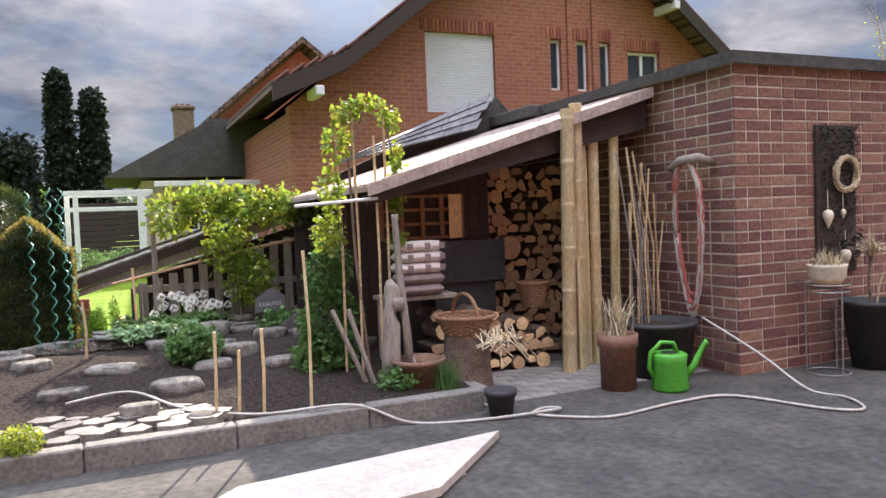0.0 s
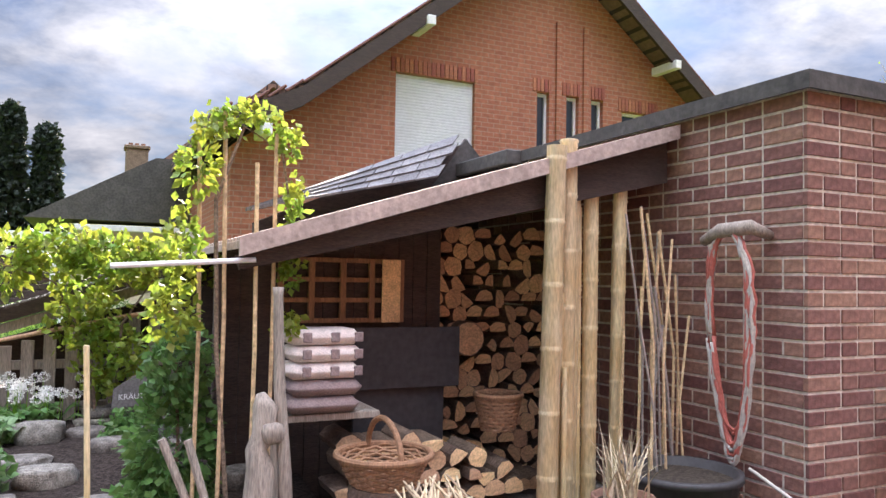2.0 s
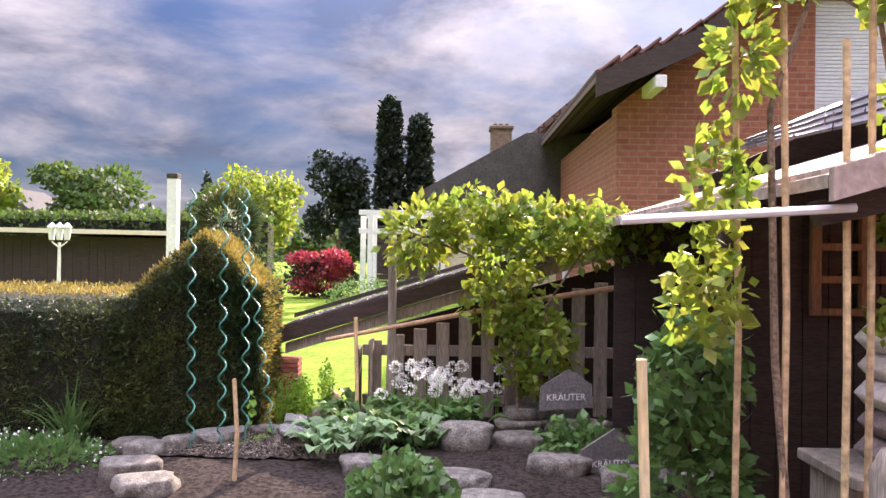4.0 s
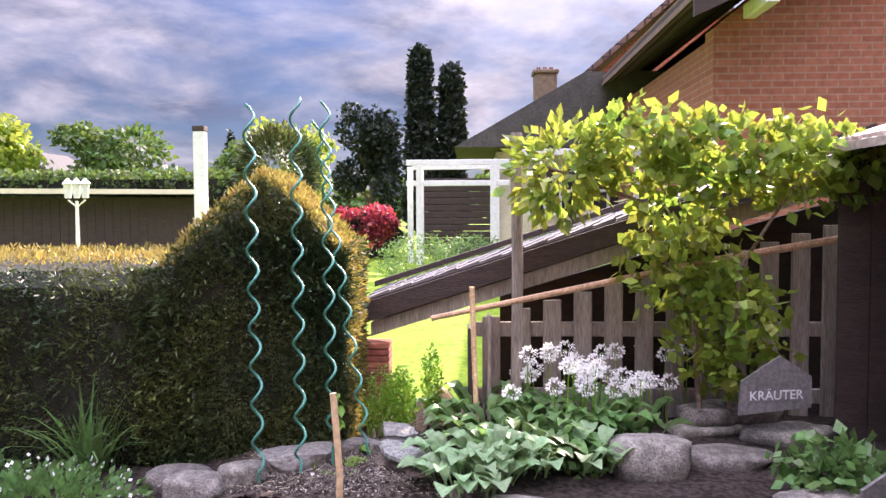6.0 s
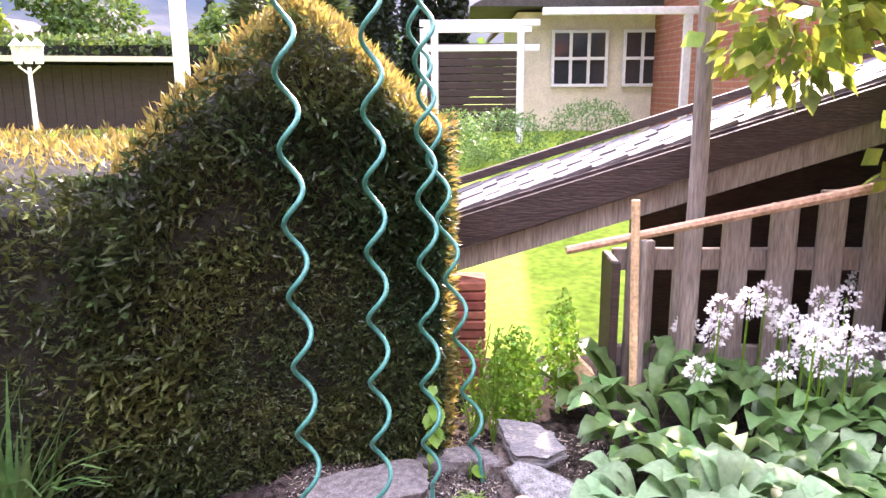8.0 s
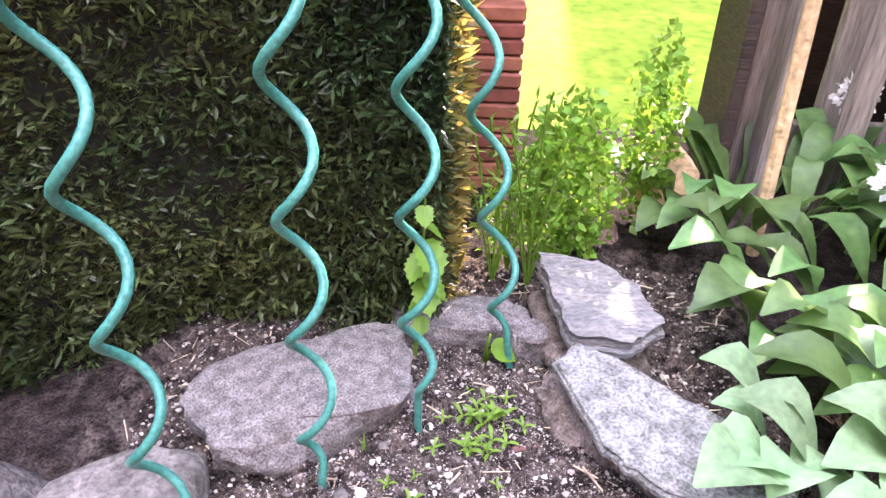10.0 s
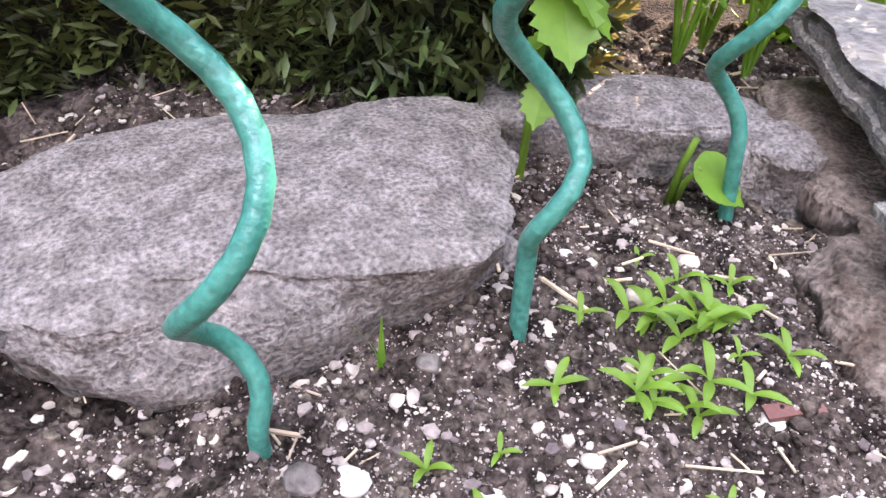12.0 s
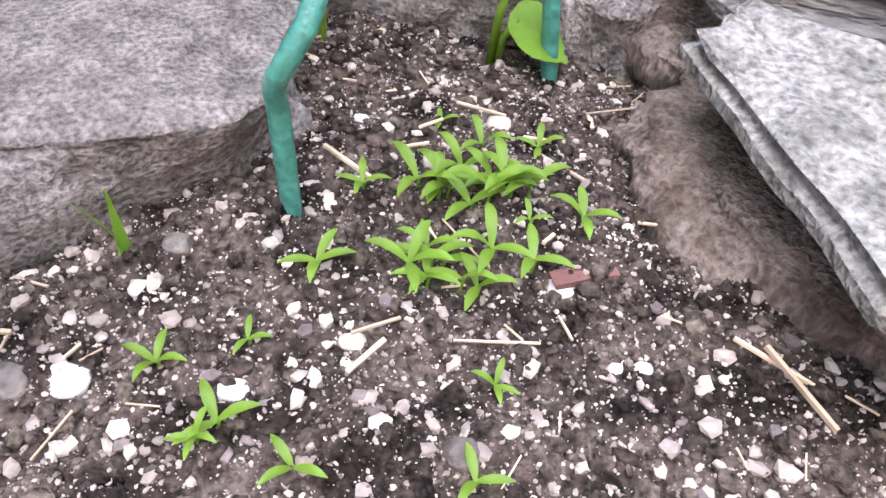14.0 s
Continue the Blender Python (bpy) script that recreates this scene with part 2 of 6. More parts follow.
M = dict(
    brick=mat("brick_red_brown", (0.20, 0.095, 0.07), 0.85, 5, 0.3, 0.5, other=(0.25, 0.125, 0.095), rand=0.3),
    brick_rest=mat("brick_red_brown_far", (0.20, 0.095, 0.07), 0.85, 5, 0.3, 0.5, other=(0.25, 0.125, 0.095), rand=-0.3),
    mortar=mat("mortar", (0.50, 0.44, 0.36), 0.95, 6, 0.25, 0.4),
    house_brick=brickwork("house_brick", (0.37, 0.13, 0.075), (0.30, 0.095, 0.055), (0.36, 0.2, 0.14), 0.25, 0.0833, 0.010),
    soldier=mat("soldier_brick", (0.30, 0.10, 0.065), 0.85, 5, 0.25, 0.4, rand=0.25),
    tile=brickwork("roof_tile", (0.20, 0.125, 0.095), (0.15, 0.09, 0.07), (0.05, 0.035, 0.03), 0.3, 0.33, 0.03, 1.0),
    slate=mat("slate_shingle", (0.13, 0.12, 0.115), 0.6, 9, 0.3, 0.5, rand=0.25, spec=0.35),
    tin=mat("roof_sheet_pink_grey", (0.36, 0.28, 0.24), 0.7, 6, 0.25, 0.4),
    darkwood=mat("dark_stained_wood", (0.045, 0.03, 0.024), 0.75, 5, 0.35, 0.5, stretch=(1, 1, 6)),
    greywood=mat("weathered_wood", (0.26, 0.22, 0.18), 0.85, 5, 0.35, 0.6, stretch=(6, 6, 0.6)),
    brownwood=mat("brown_wood", (0.22, 0.115, 0.06), 0.75, 6, 0.3, 0.5, stretch=(5, 5, 0.7)),
    cutwood=mat("cut_wood", (0.55, 0.36, 0.2), 0.85, 14, 0.3, 0.5, rand=0.25),
    bark=mat("bark", (0.15, 0.105, 0.075), 0.95, 12, 0.45, 0.9, rand=0.2),
    bamboo=mat("bamboo", (0.60, 0.45, 0.23), 0.5, 5, 0.25, 0.3, other=(0.66, 0.55, 0.34), stretch=(3, 3, 0.6), rand=0.12),
    cane=mat("cane", (0.50, 0.36, 0.2), 0.6, 9, 0.3, 0.3, rand=0.15),
    asphalt=mat("dark_paving", (0.060, 0.055, 0.049), 0.9, 3, 0.3, 0.6, other=(0.088, 0.080, 0.070), spec=0.2),
    paver=mat("paver", (0.20, 0.18, 0.165), 0.9, 8, 0.25, 0.5, rand=0.2),
    concrete=mat("concrete_kerb", (0.16, 0.145, 0.125), 0.9, 6, 0.3, 0.6),
    slab=mat("pale_slab", (0.46, 0.40, 0.33), 0.8, 4, 0.15, 0.3),
    soil=mat("soil", (0.030, 0.023, 0.019), 1.0, 45, 0.7, 1.0, other=(0.085, 0.068, 0.054), dist=0.006, rand=-0.4, spec=0.08),
    stone=mat("field_stone", (0.105, 0.092, 0.076), 0.85, 20, 0.5, 1.0, other=(0.21, 0.187, 0.158), rand=0.25, dist=0.006),
    lichen=mat("lichen_stone", (0.31, 0.305, 0.27), 0.95, 42, 0.5, 1.0, other=(0.165, 0.165, 0.14), dist=0.006, spec=0.15),
    pebble=mat("pebble", (0.27, 0.225, 0.19), 0.75, 30, 0.3, 0.3, other=(0.33, 0.28, 0.23), rand=-0.65),
    seed_soil=mat("gritty_soil", (0.026, 0.020, 0.016), 1.0, 38, 0.8, 1.0, other=(0.11, 0.088, 0.069), dist=0.005, rand=-0.4, spec=0.08),
    granite=mat("speckled_granite", (0.14, 0.124, 0.106), 0.85, 60, 0.6, 1.0, other=(0.25, 0.228, 0.198), dist=0.004),
    flag=mat("flagstone", (0.15, 0.135, 0.115), 0.45, 9, 0.35, 0.8, other=(0.24, 0.215, 0.18), rand=0.3),
    slate_stone=mat("layered_slate_stone", (0.17, 0.165, 0.15), 0.75, 14, 0.35, 1.0, other=(0.25, 0.235, 0.20), stretch=(1, 3, 5), dist=0.008),
    brown_stone=mat("brown_veined_stone", (0.11, 0.080, 0.058), 0.7, 32, 0.5, 1.0, other=(0.24, 0.195, 0.155), stretch=(1.6, 1.6, 0.6), dist=0.006),
    sage=mat("pale_broad_leaf", (0.16, 0.27, 0.12), 0.55, 14, 0.2, 0, other=(0.22, 0.33, 0.16), rand=-0.25, leaf=0.3),
    # brighter, yellower copy of the yew: sunlight painted into the young needles
    yew_tip=mat("yew_sunlit_growth", (0.17, 0.15, 0.03), 0.5, 5, 0.3, 0, other=(0.26, 0.21, 0.05), rand=-0.35, leaf=0.4),
    white_stone=mat("white_stone", (0.58, 0.55, 0.50), 0.6, 20, 0.12, 0.2),
    lawn=mat("lawn", (0.125, 0.20, 0.016), 0.9, 3, 0.35, 0.5, other=(0.17, 0.25, 0.024), spec=0.1),
    yew=mat("yew_foliage", (0.032, 0.060, 0.020), 0.42, 3, 0.35, 0, other=(0.085, 0.105, 0.028), rand=-0.5, leaf=0.22),
    # near-black: the shade deep inside a hedge, put into the colour
    yew_core=mat("hedge_core_shade", (0.016, 0.017, 0.010), 0.95, 9, 0.4, 0.8),
    vine=mat("vine_leaf", (0.13, 0.22, 0.03), 0.5, 6, 0.25, 0, other=(0.24, 0.28, 0.04), rand=-0.35, leaf=0.45),
    green=mat("garden_leaf", (0.07, 0.15, 0.04), 0.45, 8, 0.25, 0, other=(0.11, 0.21, 0.06), rand=-0.3, leaf=0.3),
    bright=mat("bright_leaf", (0.14, 0.28, 0.03), 0.5, 8, 0.25, 0, rand=-0.3, leaf=0.35),
    tree=mat("tree_leaf", (0.05, 0.10, 0.025), 0.6, 2, 0.3, 0, other=(0.09, 0.15, 0.03), rand=-0.4, leaf=0.3),
    conifer=mat("conifer_leaf", (0.014, 0.024, 0.014), 0.7, 2, 0.3, 0, rand=-0.4, leaf=0.1),
    red_leaf=mat("red_leaf", (0.22, 0.025, 0.03), 0.5, 4, 0.3, 0, rand=-0.4, leaf=0.35),
    blossom=mat("white_blossom", (0.78, 0.76, 0.72), 0.6, 9, 0.12, 0, leaf=0.2),
    dry=mat("dry_stalk", (0.46, 0.37, 0.24), 0.8, 9, 0.3, 0.2, rand=-0.25),
    spiral=mat("green_coated_steel", (0.030, 0.20, 0.145), 0.3, 40, 0.25, 0.2, other=(0.055, 0.27, 0.20), spec=0.6),
    steel=mat("grey_steel", (0.30, 0.29, 0.27), 0.45, 9, 0.25, 0.2, metal=0.6),
    can=mat("green_plastic", (0.07, 0.33, 0.035), 0.35, 6, 0.12, 0.05),
    brown_pot=mat("brown_clay", (0.19, 0.10, 0.065), 0.7, 6, 0.25, 0.3),
    dark_pot=mat("dark_plastic", (0.035, 0.033, 0.033), 0.6, 6, 0.25, 0.1),
    white=mat("white_paint", (0.72, 0.71, 0.70), 0.5, 4, 0.1, 0.1),
    shutter=mat("shutter_grey_white", (0.68, 0.68, 0.70), 0.45, 3, 0.06, 0.05),
    zinc=mat("weathered_panel", (0.30, 0.27, 0.21), 0.55, 4, 0.3, 0.3, other=(0.38, 0.32, 0.22)),
    cream=mat("cream_glaze", (0.68, 0.60, 0.46), 0.4, 6, 0.12, 0.1),
    hose_r=mat("red_hose", (0.42, 0.12, 0.09), 0.5, 9, 0.2, 0.1),
    hose_g=mat("grey_hose", (0.42, 0.39, 0.34), 0.55, 9, 0.2, 0.1),
    cloth=mat("pale_wool", (0.66, 0.57, 0.52), 0.95, 20, 0.15, 0.5),
    cloth_d=mat("brown_wool", (0.24, 0.18, 0.17), 0.95, 20, 0.2, 0.5),
    black=mat("black_sheet", (0.035, 0.034, 0.036), 0.6, 4, 0.25, 0.1),
    door=mat("brown_door", (0.10, 0.045, 0.02), 0.5, 3, 0.25, 0.2, stretch=(1, 1, 5)),
    wicker=mat("wicker", (0.24, 0.13, 0.07), 0.75, 12, 0.35, 0.5),
    glass=mat("window_glass", (0.03, 0.035, 0.04), 0.08, 2, 0.1, 0.0, spec=0.8),
    felt=mat("roof_felt", (0.06, 0.055, 0.05), 0.8, 4, 0.3, 0.4),
    shard=mat("terracotta_shard", (0.15, 0.065, 0.05), 0.7, 20, 0.2, 0.3),
)

# ---- building helpers ----
G = Matrix.Translation((2.18, 5.53, 0)) @ Matrix.Rotation(math.atan2(0.404, 0.915), 4, "Z")   # the garage corner; x along its door wall
rng = random.Random(4)


def mesh_of(name, bm, material, smooth=False):
    me = bpy.data.meshes.new(name)
    bm.to_mesh(me); bm.free()
    if smooth:
        me.polygons.foreach_set("use_smooth", [True] * len(me.polygons))
    me.materials.append(material)
    return me


def thing(name, u, v, z, label, category, group="", rz=0.0, kind=""):
    ob = new(name)
    ob.empty_display_size = 0.1
    ob.matrix_world = G @ pose(u, v, z, 0, 0, rz)
    return tagged(ob, label, category, group, kind)


def part(name, bm, material, parent, label="", smooth=False):
    ob = new(name, bm if isinstance(bm, bpy.types.Mesh) else mesh_of(name, bm, material, smooth))
    ob.parent = parent
    return tagged(ob, label)


def solid(name, bm, material, u, v, z, label, category, group="", rz=0.0, kind="", smooth=False):
    ob = new(name, mesh_of(name, bm, material, smooth))
    ob.matrix_world = G @ pose(u, v, z, 0, 0, rz)
    return tagged(ob, label, category, group, kind)


def box(bm, x0, x1, y0, y1, z0, z1, bevel=0.0, m=None):
    r = bmesh.ops.create_cube(bm, size=1.0)
    mm = Matrix.Translation(((x0 + x1) / 2, (y0 + y1) / 2, (z0 + z1) / 2)) @ Matrix.Diagonal((abs(x1 - x0), abs(y1 - y0), abs(z1 - z0), 1))
    bmesh.ops.transform(bm, matrix=(m @ mm) if m else mm, verts=r["verts"])
    if bevel:
        es = list({e for v in r["verts"] for e in v.link_edges})
        bmesh.ops.bevel(bm, geom=es, offset=bevel, segments=1, affect="EDGES")
    return bm


def boxm(*a, **k):
    return box(bmesh.new(), *a, **k)


def prism(bm, pts, y0, y1):
    """An upright slab: an outline in x, z drawn out from y0 to y1."""
    a = [bm.verts.new((x, y0, z)) for x, z in pts]
    b = [bm.verts.new((x, y1, z)) for x, z in pts]
    bm.faces.new(a); bm.faces.new(b[::-1])
    for i in range(len(pts)):
        bm.faces.new((a[i], b[i], b[(i + 1) % len(pts)], a[(i + 1) % len(pts)]))
    bmesh.ops.recalc_face_normals(bm, faces=bm.faces)
    return bm


def tube(bm, pts, r, n=8, taper=1.0, cap=True):
    pts = [Vector(p) for p in pts]
    rings, side = [], None
    for i, p in enumerate(pts):
        d = (pts[min(i + 1, len(pts) - 1)] - pts[max(i - 1, 0)]).normalized()
        side = d.orthogonal().normalized() if side is None else (side - d * side.dot(d)).normalized()
        up_ = d.cross(side)
        rad = (r[i] if isinstance(r, (list, tuple)) else r * (1 + (taper - 1) * i / max(1, len(pts) - 1)))
        rings.append([bm.verts.new(p + (side * math.cos(k * 2 * math.pi / n) + up_ * math.sin(k * 2 * math.pi / n)) * rad) for k in range(n)])
    for a, b in zip(rings, rings[1:]):
        for k in range(n):
            bm.faces.new((a[k], a[(k + 1) % n], b[(k + 1) % n], b[k]))
    if cap:
        bm.faces.new(rings[0][::-1]); bm.faces.new(rings[-1])
    return bm


def tubem(*a, **k):
    return tube(bmesh.new(), *a, **k)


def lathe(profile, n=28):
    bm = bmesh.new()
    rings = [[bm.verts.new((r * math.cos(k * 2 * math.pi / n), r * math.sin(k * 2 * math.pi / n), z)) for k in range(n)] for r, z in profile]
    for a, b in zip(rings, rings[1:]):
        for k in range(n):
            bm.faces.new((a[k], a[(k + 1) % n], b[(k + 1) % n], b[k]))
    bm.faces.new(rings[0][::-1]); bm.faces.new(rings[-1])
    return bm


def rock(sx, sy, sz, seed, sub=4, rough=0.22, flat=0.5):
    """A weathered boulder, its top partly levelled, its base at z 0."""
    bm = bmesh.new()
    bmesh.ops.create_icosphere(bm, subdivisions=sub, radius=1.0)
    o = Vector((seed * 7.3, seed * 3.1, seed * 1.7))
    for v in bm.verts:
        p = v.co.copy()
        p = Vector([math.copysign(abs(c) ** 0.75, c) for c in p])
        k = 1 + rough * (noise.noise(p * 1.1 + o) * 1.2 + noise.noise(p * 2.7 + o) * 0.5 + noise.noise(p * 7 + o) * 0.18 + noise.noise(p * 16 + o) * 0.10 + noise.noise(p * 37 + o) * 0.05 + 0.16 * abs(noise.noise(p * 2.2 + o * 2)))
        p *= k
        if p.z > flat:
            p.z = flat + (p.z - flat) * 0.25
        v.co = Vector((p.x * sx, p.y * sy, (p.z + 0.5) * sz))
    return bm


def leaf_mesh(name, pts, size, material, seed=0, shape="leaf", aim=None, spread=1.0, droop=0.0):
    """Many small folded leaves at pts (n x 3). aim: the way the blades point, one for all or one each."""
    r = np.random.RandomState(seed)
    p = np.asarray(pts, float); n = len(p)
    d = r.normal(size=(n, 3)) * spread
    if aim is not None:
        d = d + np.asarray(aim)
    d[:, 2] -= droop
    d /= np.linalg.norm(d, axis=1)[:, None] + 1e-9
    s = np.cross(d, r.normal(size=(n, 3))); s /= np.linalg.norm(s, axis=1)[:, None] + 1e-9
    w = np.cross(d, s)
    L_ = (size * (0.6 + 0.8 * r.rand(n)))[:, None]
    wide = {"leaf": 0.36, "needle": 0.13, "blade": 0.07, "round": 0.5}[shape]
    mid = p + d * L_ * 0.45 - w * L_ * 0.06
    v = np.stack([p, mid + s * L_ * wide + w * L_ * 0.1, p + d * L_, mid - s * L_ * wide + w * L_ * 0.1], 1).reshape(-1, 3)
    i = np.arange(n)[:, None] * 4
    f = np.concatenate([i + np.array([[0, 1, 2]]), i + np.array([[0, 2, 3]])], 1).reshape(-1, 3)
    me = bpy.data.meshes.new(name)
    me.vertices.add(len(v)); me.vertices.foreach_set("co", v.ravel())
    me.loops.add(f.size); me.loops.foreach_set("vertex_index", f.ravel().astype(np.int32))
    me.polygons.add(len(f)); me.polygons.foreach_set("loop_start", np.arange(len(f), dtype=np.int32) * 3)
    me.update(calc_edges=True)
    me.materials.append(material)
    return me


def blob_points(n, seed, lobes, shell=0.55):
    """Points in the outer shell of a few ellipsoids (x, y, z, rx, ry, rz)."""
    r = np.random.RandomState(seed)
    res = []
    vol = np.array([l[3] * l[4] + l[4] * l[5] for l in lobes]); vol = vol / vol.sum()
    for l, k in zip(lobes, vol):
        m = max(1, int(n * k))
        d = r.normal(size=(m, 3)); d /= np.linalg.norm(d, axis=1)[:, None]
        d *= (shell + (1 - shell) * r.rand(m) ** 0.5)[:, None] * (0.85 + 0.3 * r.rand(m))[:, None]
        res.append(d * np.array(l[3:6]) + np.array(l[:3]))
    return np.concatenate(res)


def bed_z(u, v):
    """The planting bed's height: low behind the kerb, rising to the hedge."""
    k = max(0.0, min(1.0, (v - 0.3) / 2.0))
    return 0.11 + 0.165 * k


# ---- large structure ----
def sheet(name, u0, u1, v0, v1, nu, nv, zf, material, label, category, kind="structure"):
    bm = bmesh.new()
    us, vs = np.linspace(u0, u1, nu), np.linspace(v0, v1, nv)
    g = [[bm.verts.new((u, v, zf(u, v))) for u in us] for v in vs]
    for a, b in zip(g, g[1:]):
        for i in range(nu - 1):
            bm.faces.new((a[i], a[i + 1], b[i + 1], b[i]))
    ob = new(name, mesh_of(name, bm, material, True))
    ob.matrix_world = G.copy()
    return tagged(ob, label, category, kind=kind)


def ground_z(u, v):
    k = max(0.0, min(1.0, (v - 4.0) / 6.0))
    return -0.08 + 0.1 * max(0.0, min(1.0, (v - 3.6) / 0.8)) + 0.42 * k


bm = bmesh.new()
us = [-900, -200, -60] + list(np.arange(-30, 31, 1.0)) + [60, 200, 900]
vs = [-900, -200, -60, -20, -8] + list(np.arange(0, 40, 0.4)) + [60, 200, 900]
g = [[bm.verts.new((u, v, ground_z(u, v))) for u in us] for v in vs]
for a, b in zip(g, g[1:]):
    for i in range(len(us) - 1):
        bm.faces.new((a[i], a[i + 1], b[i + 1], b[i]))
ground = new("ground", mesh_of("ground", bm, M["lawn"], True))
ground.matrix_world = G.copy()
tagged(ground, "sunlit mown green lawn behind the garden", "lawn", kind="structure")

pavement = sheet("pavement", -9.5, 9, -9, 0.28, 60, 40, lambda u, v: 0.004 * noise.noise((u, v, 0)), M["asphalt"], "dark worn grey paved yard", "pavement")
pavement_2 = sheet("pavement_shed", -2.05, 0.0, 0.28, 2.6, 12, 12, lambda u, v: -0.012, M["mortar"], "sandy joints under the shed paving", "pavement")


def fine_soil(u, v):
    return bed_z(u, v) + 0.018 * noise.noise((u * 3, v * 3, 1)) + 0.010 * noise.noise((u * 11, v * 11, 2))


garden_bed = sheet("garden_bed", -9.5, -2.05, 0.28, 4.0, 150, 80, fine_soil, M["soil"], "dark crumbly soil of a raised planting bed", "soil")

# kerb: cast stones end to end along the bed, then round its corner to the shed
kerb = thing("kerb", -2.05, 0.25, 0, "weathered concrete kerb edging the planting bed", "kerb", kind="structure")
for i in range(9):
    part("kerb_stone", boxm(-0.80 * (i + 1) + 0.006, -0.80 * i, -0.06, 0.06, -0.05, 0.135 + 0.006 * rng.random(), 0.01), M["concrete"], kerb)
for i in range(2):
    part("kerb_stone", boxm(-0.01, 0.10, 0.07 + 0.5 * i, 0.56 + 0.5 * i, -0.05, 0.12, 0.01), M["concrete"], kerb)

# garage: mortar core, roof slab; its bricks come last in the file
H = 2.36
garage = thing("garage", 0, 0, 0, "red-brown brick garage with a flat felt roof", "garage", kind="structure")
bm = bmesh.new()
box(bm, 0.006, 1.85, 0.006, 0.24, 0, H)
box(bm, 3.21, 7.5, 0.006, 0.24, 0, H)
box(bm, 1.85, 3.21, 0.006, 0.24, 1.97, H)
box(bm, 0.006, 0.24, 0.24, 6.0, 0, H)
box(bm, 7.26, 7.5, 0.24, 6.0, 0, H)
box(bm, 0.24, 7.26, 5.76, 6.0, 0, H)
wall_garage = part("wall_garage", bm, M["mortar"], garage, "brick garage wall with pale mortar")
bm = bmesh.new()
box(bm, -0.05, 7.6, -0.05, 6.1, H + 0.002, H + 0.045, 0.010)
box(bm, -0.065, 7.62, -0.065, -0.05, H - 0.035, H + 0.055)
box(bm, -0.065, -0.05, -0.05, 6.1, H - 0.035, H + 0.055)
part("roof", bm, M["felt"], garage, "dark felt roof edge with metal trim")
# garage door: boards in a frame, with a handle
garage_door = thing("garage_door", 2.53, 0.10, 0, "brown wooden garage door with horizontal boards, closed", "door", kind="structure")
for i in range(9):
    part("door_board", boxm(-0.66, 0.66, 0, 0.03, 0.02 + i * 0.215, 0.228 + i * 0.215, 0.006), M["door"], garage_door)
part("door_handle", tubem([(0.42, -0.05, 1.0), (0.54, -0.05, 1.0)], 0.011), M["dark_pot"], garage_door, "dark metal handle")
part("door_backing", boxm(-0.675, 0.675, 0.032, 0.05, 0.0, 1.965), M["door"], garage_door)

# house: gable wall with openings, roof, verge boards, shutter, windows
house = thing("house", 0, 9.0, 0, "red brick house with a steep tiled gable roof", "house", kind="structure")
AP, AZ = 4.3, 7.75
holes = [(1.36, 2.86, 3.3, 4.84), (4.15, 4.42, 3.8, 4.85), (4.8, 5.08, 3.8, 4.85), (5.37, 5.65, 3.8, 4.85), (6.1, 6.97, 3.8, 4.7)]


def roofz(u):
    return AZ - 0.785 * abs(u - AP)


bm = bmesh.new()
edges_u = sorted({-1.3, AP, 10.6} | {h[0] for h in holes} | {h[1] for h in holes})
for a, b in zip(edges_u, edges_u[1:]):
    hole = next((h for h in holes if h[0] <= a and b <= h[1]), None)
    if hole:
        prism(bm, [(a, 0), (b, 0), (b, hole[2]), (a, hole[2])], 0, 0.3)
        prism(bm, [(a, hole[3]), (b, hole[3]), (b, roofz(b)), (a, roofz(a))], 0, 0.3)
    else:
        prism(bm, [(a, 0), (b, 0), (b, max(0.3, roofz(b))), (a, max(0.3, roofz(a)))], 0, 0.3)
part("wall", bm, M["house_brick"], house)
part("wall_back", prism(bmesh.new(), [(-1.3, 0), (10.6, 0), (10.6, 2.8), (AP, AZ), (-1.3, 3.3)], 8.0, 8.3), M["house_brick"], house)
for x in (-1.3, 10.3):
    part("wall_side", boxm(x, x + 0.3, 0.302, 7.998, 0, 2.7 if x > 0 else 3.25), M["house_brick"], house)
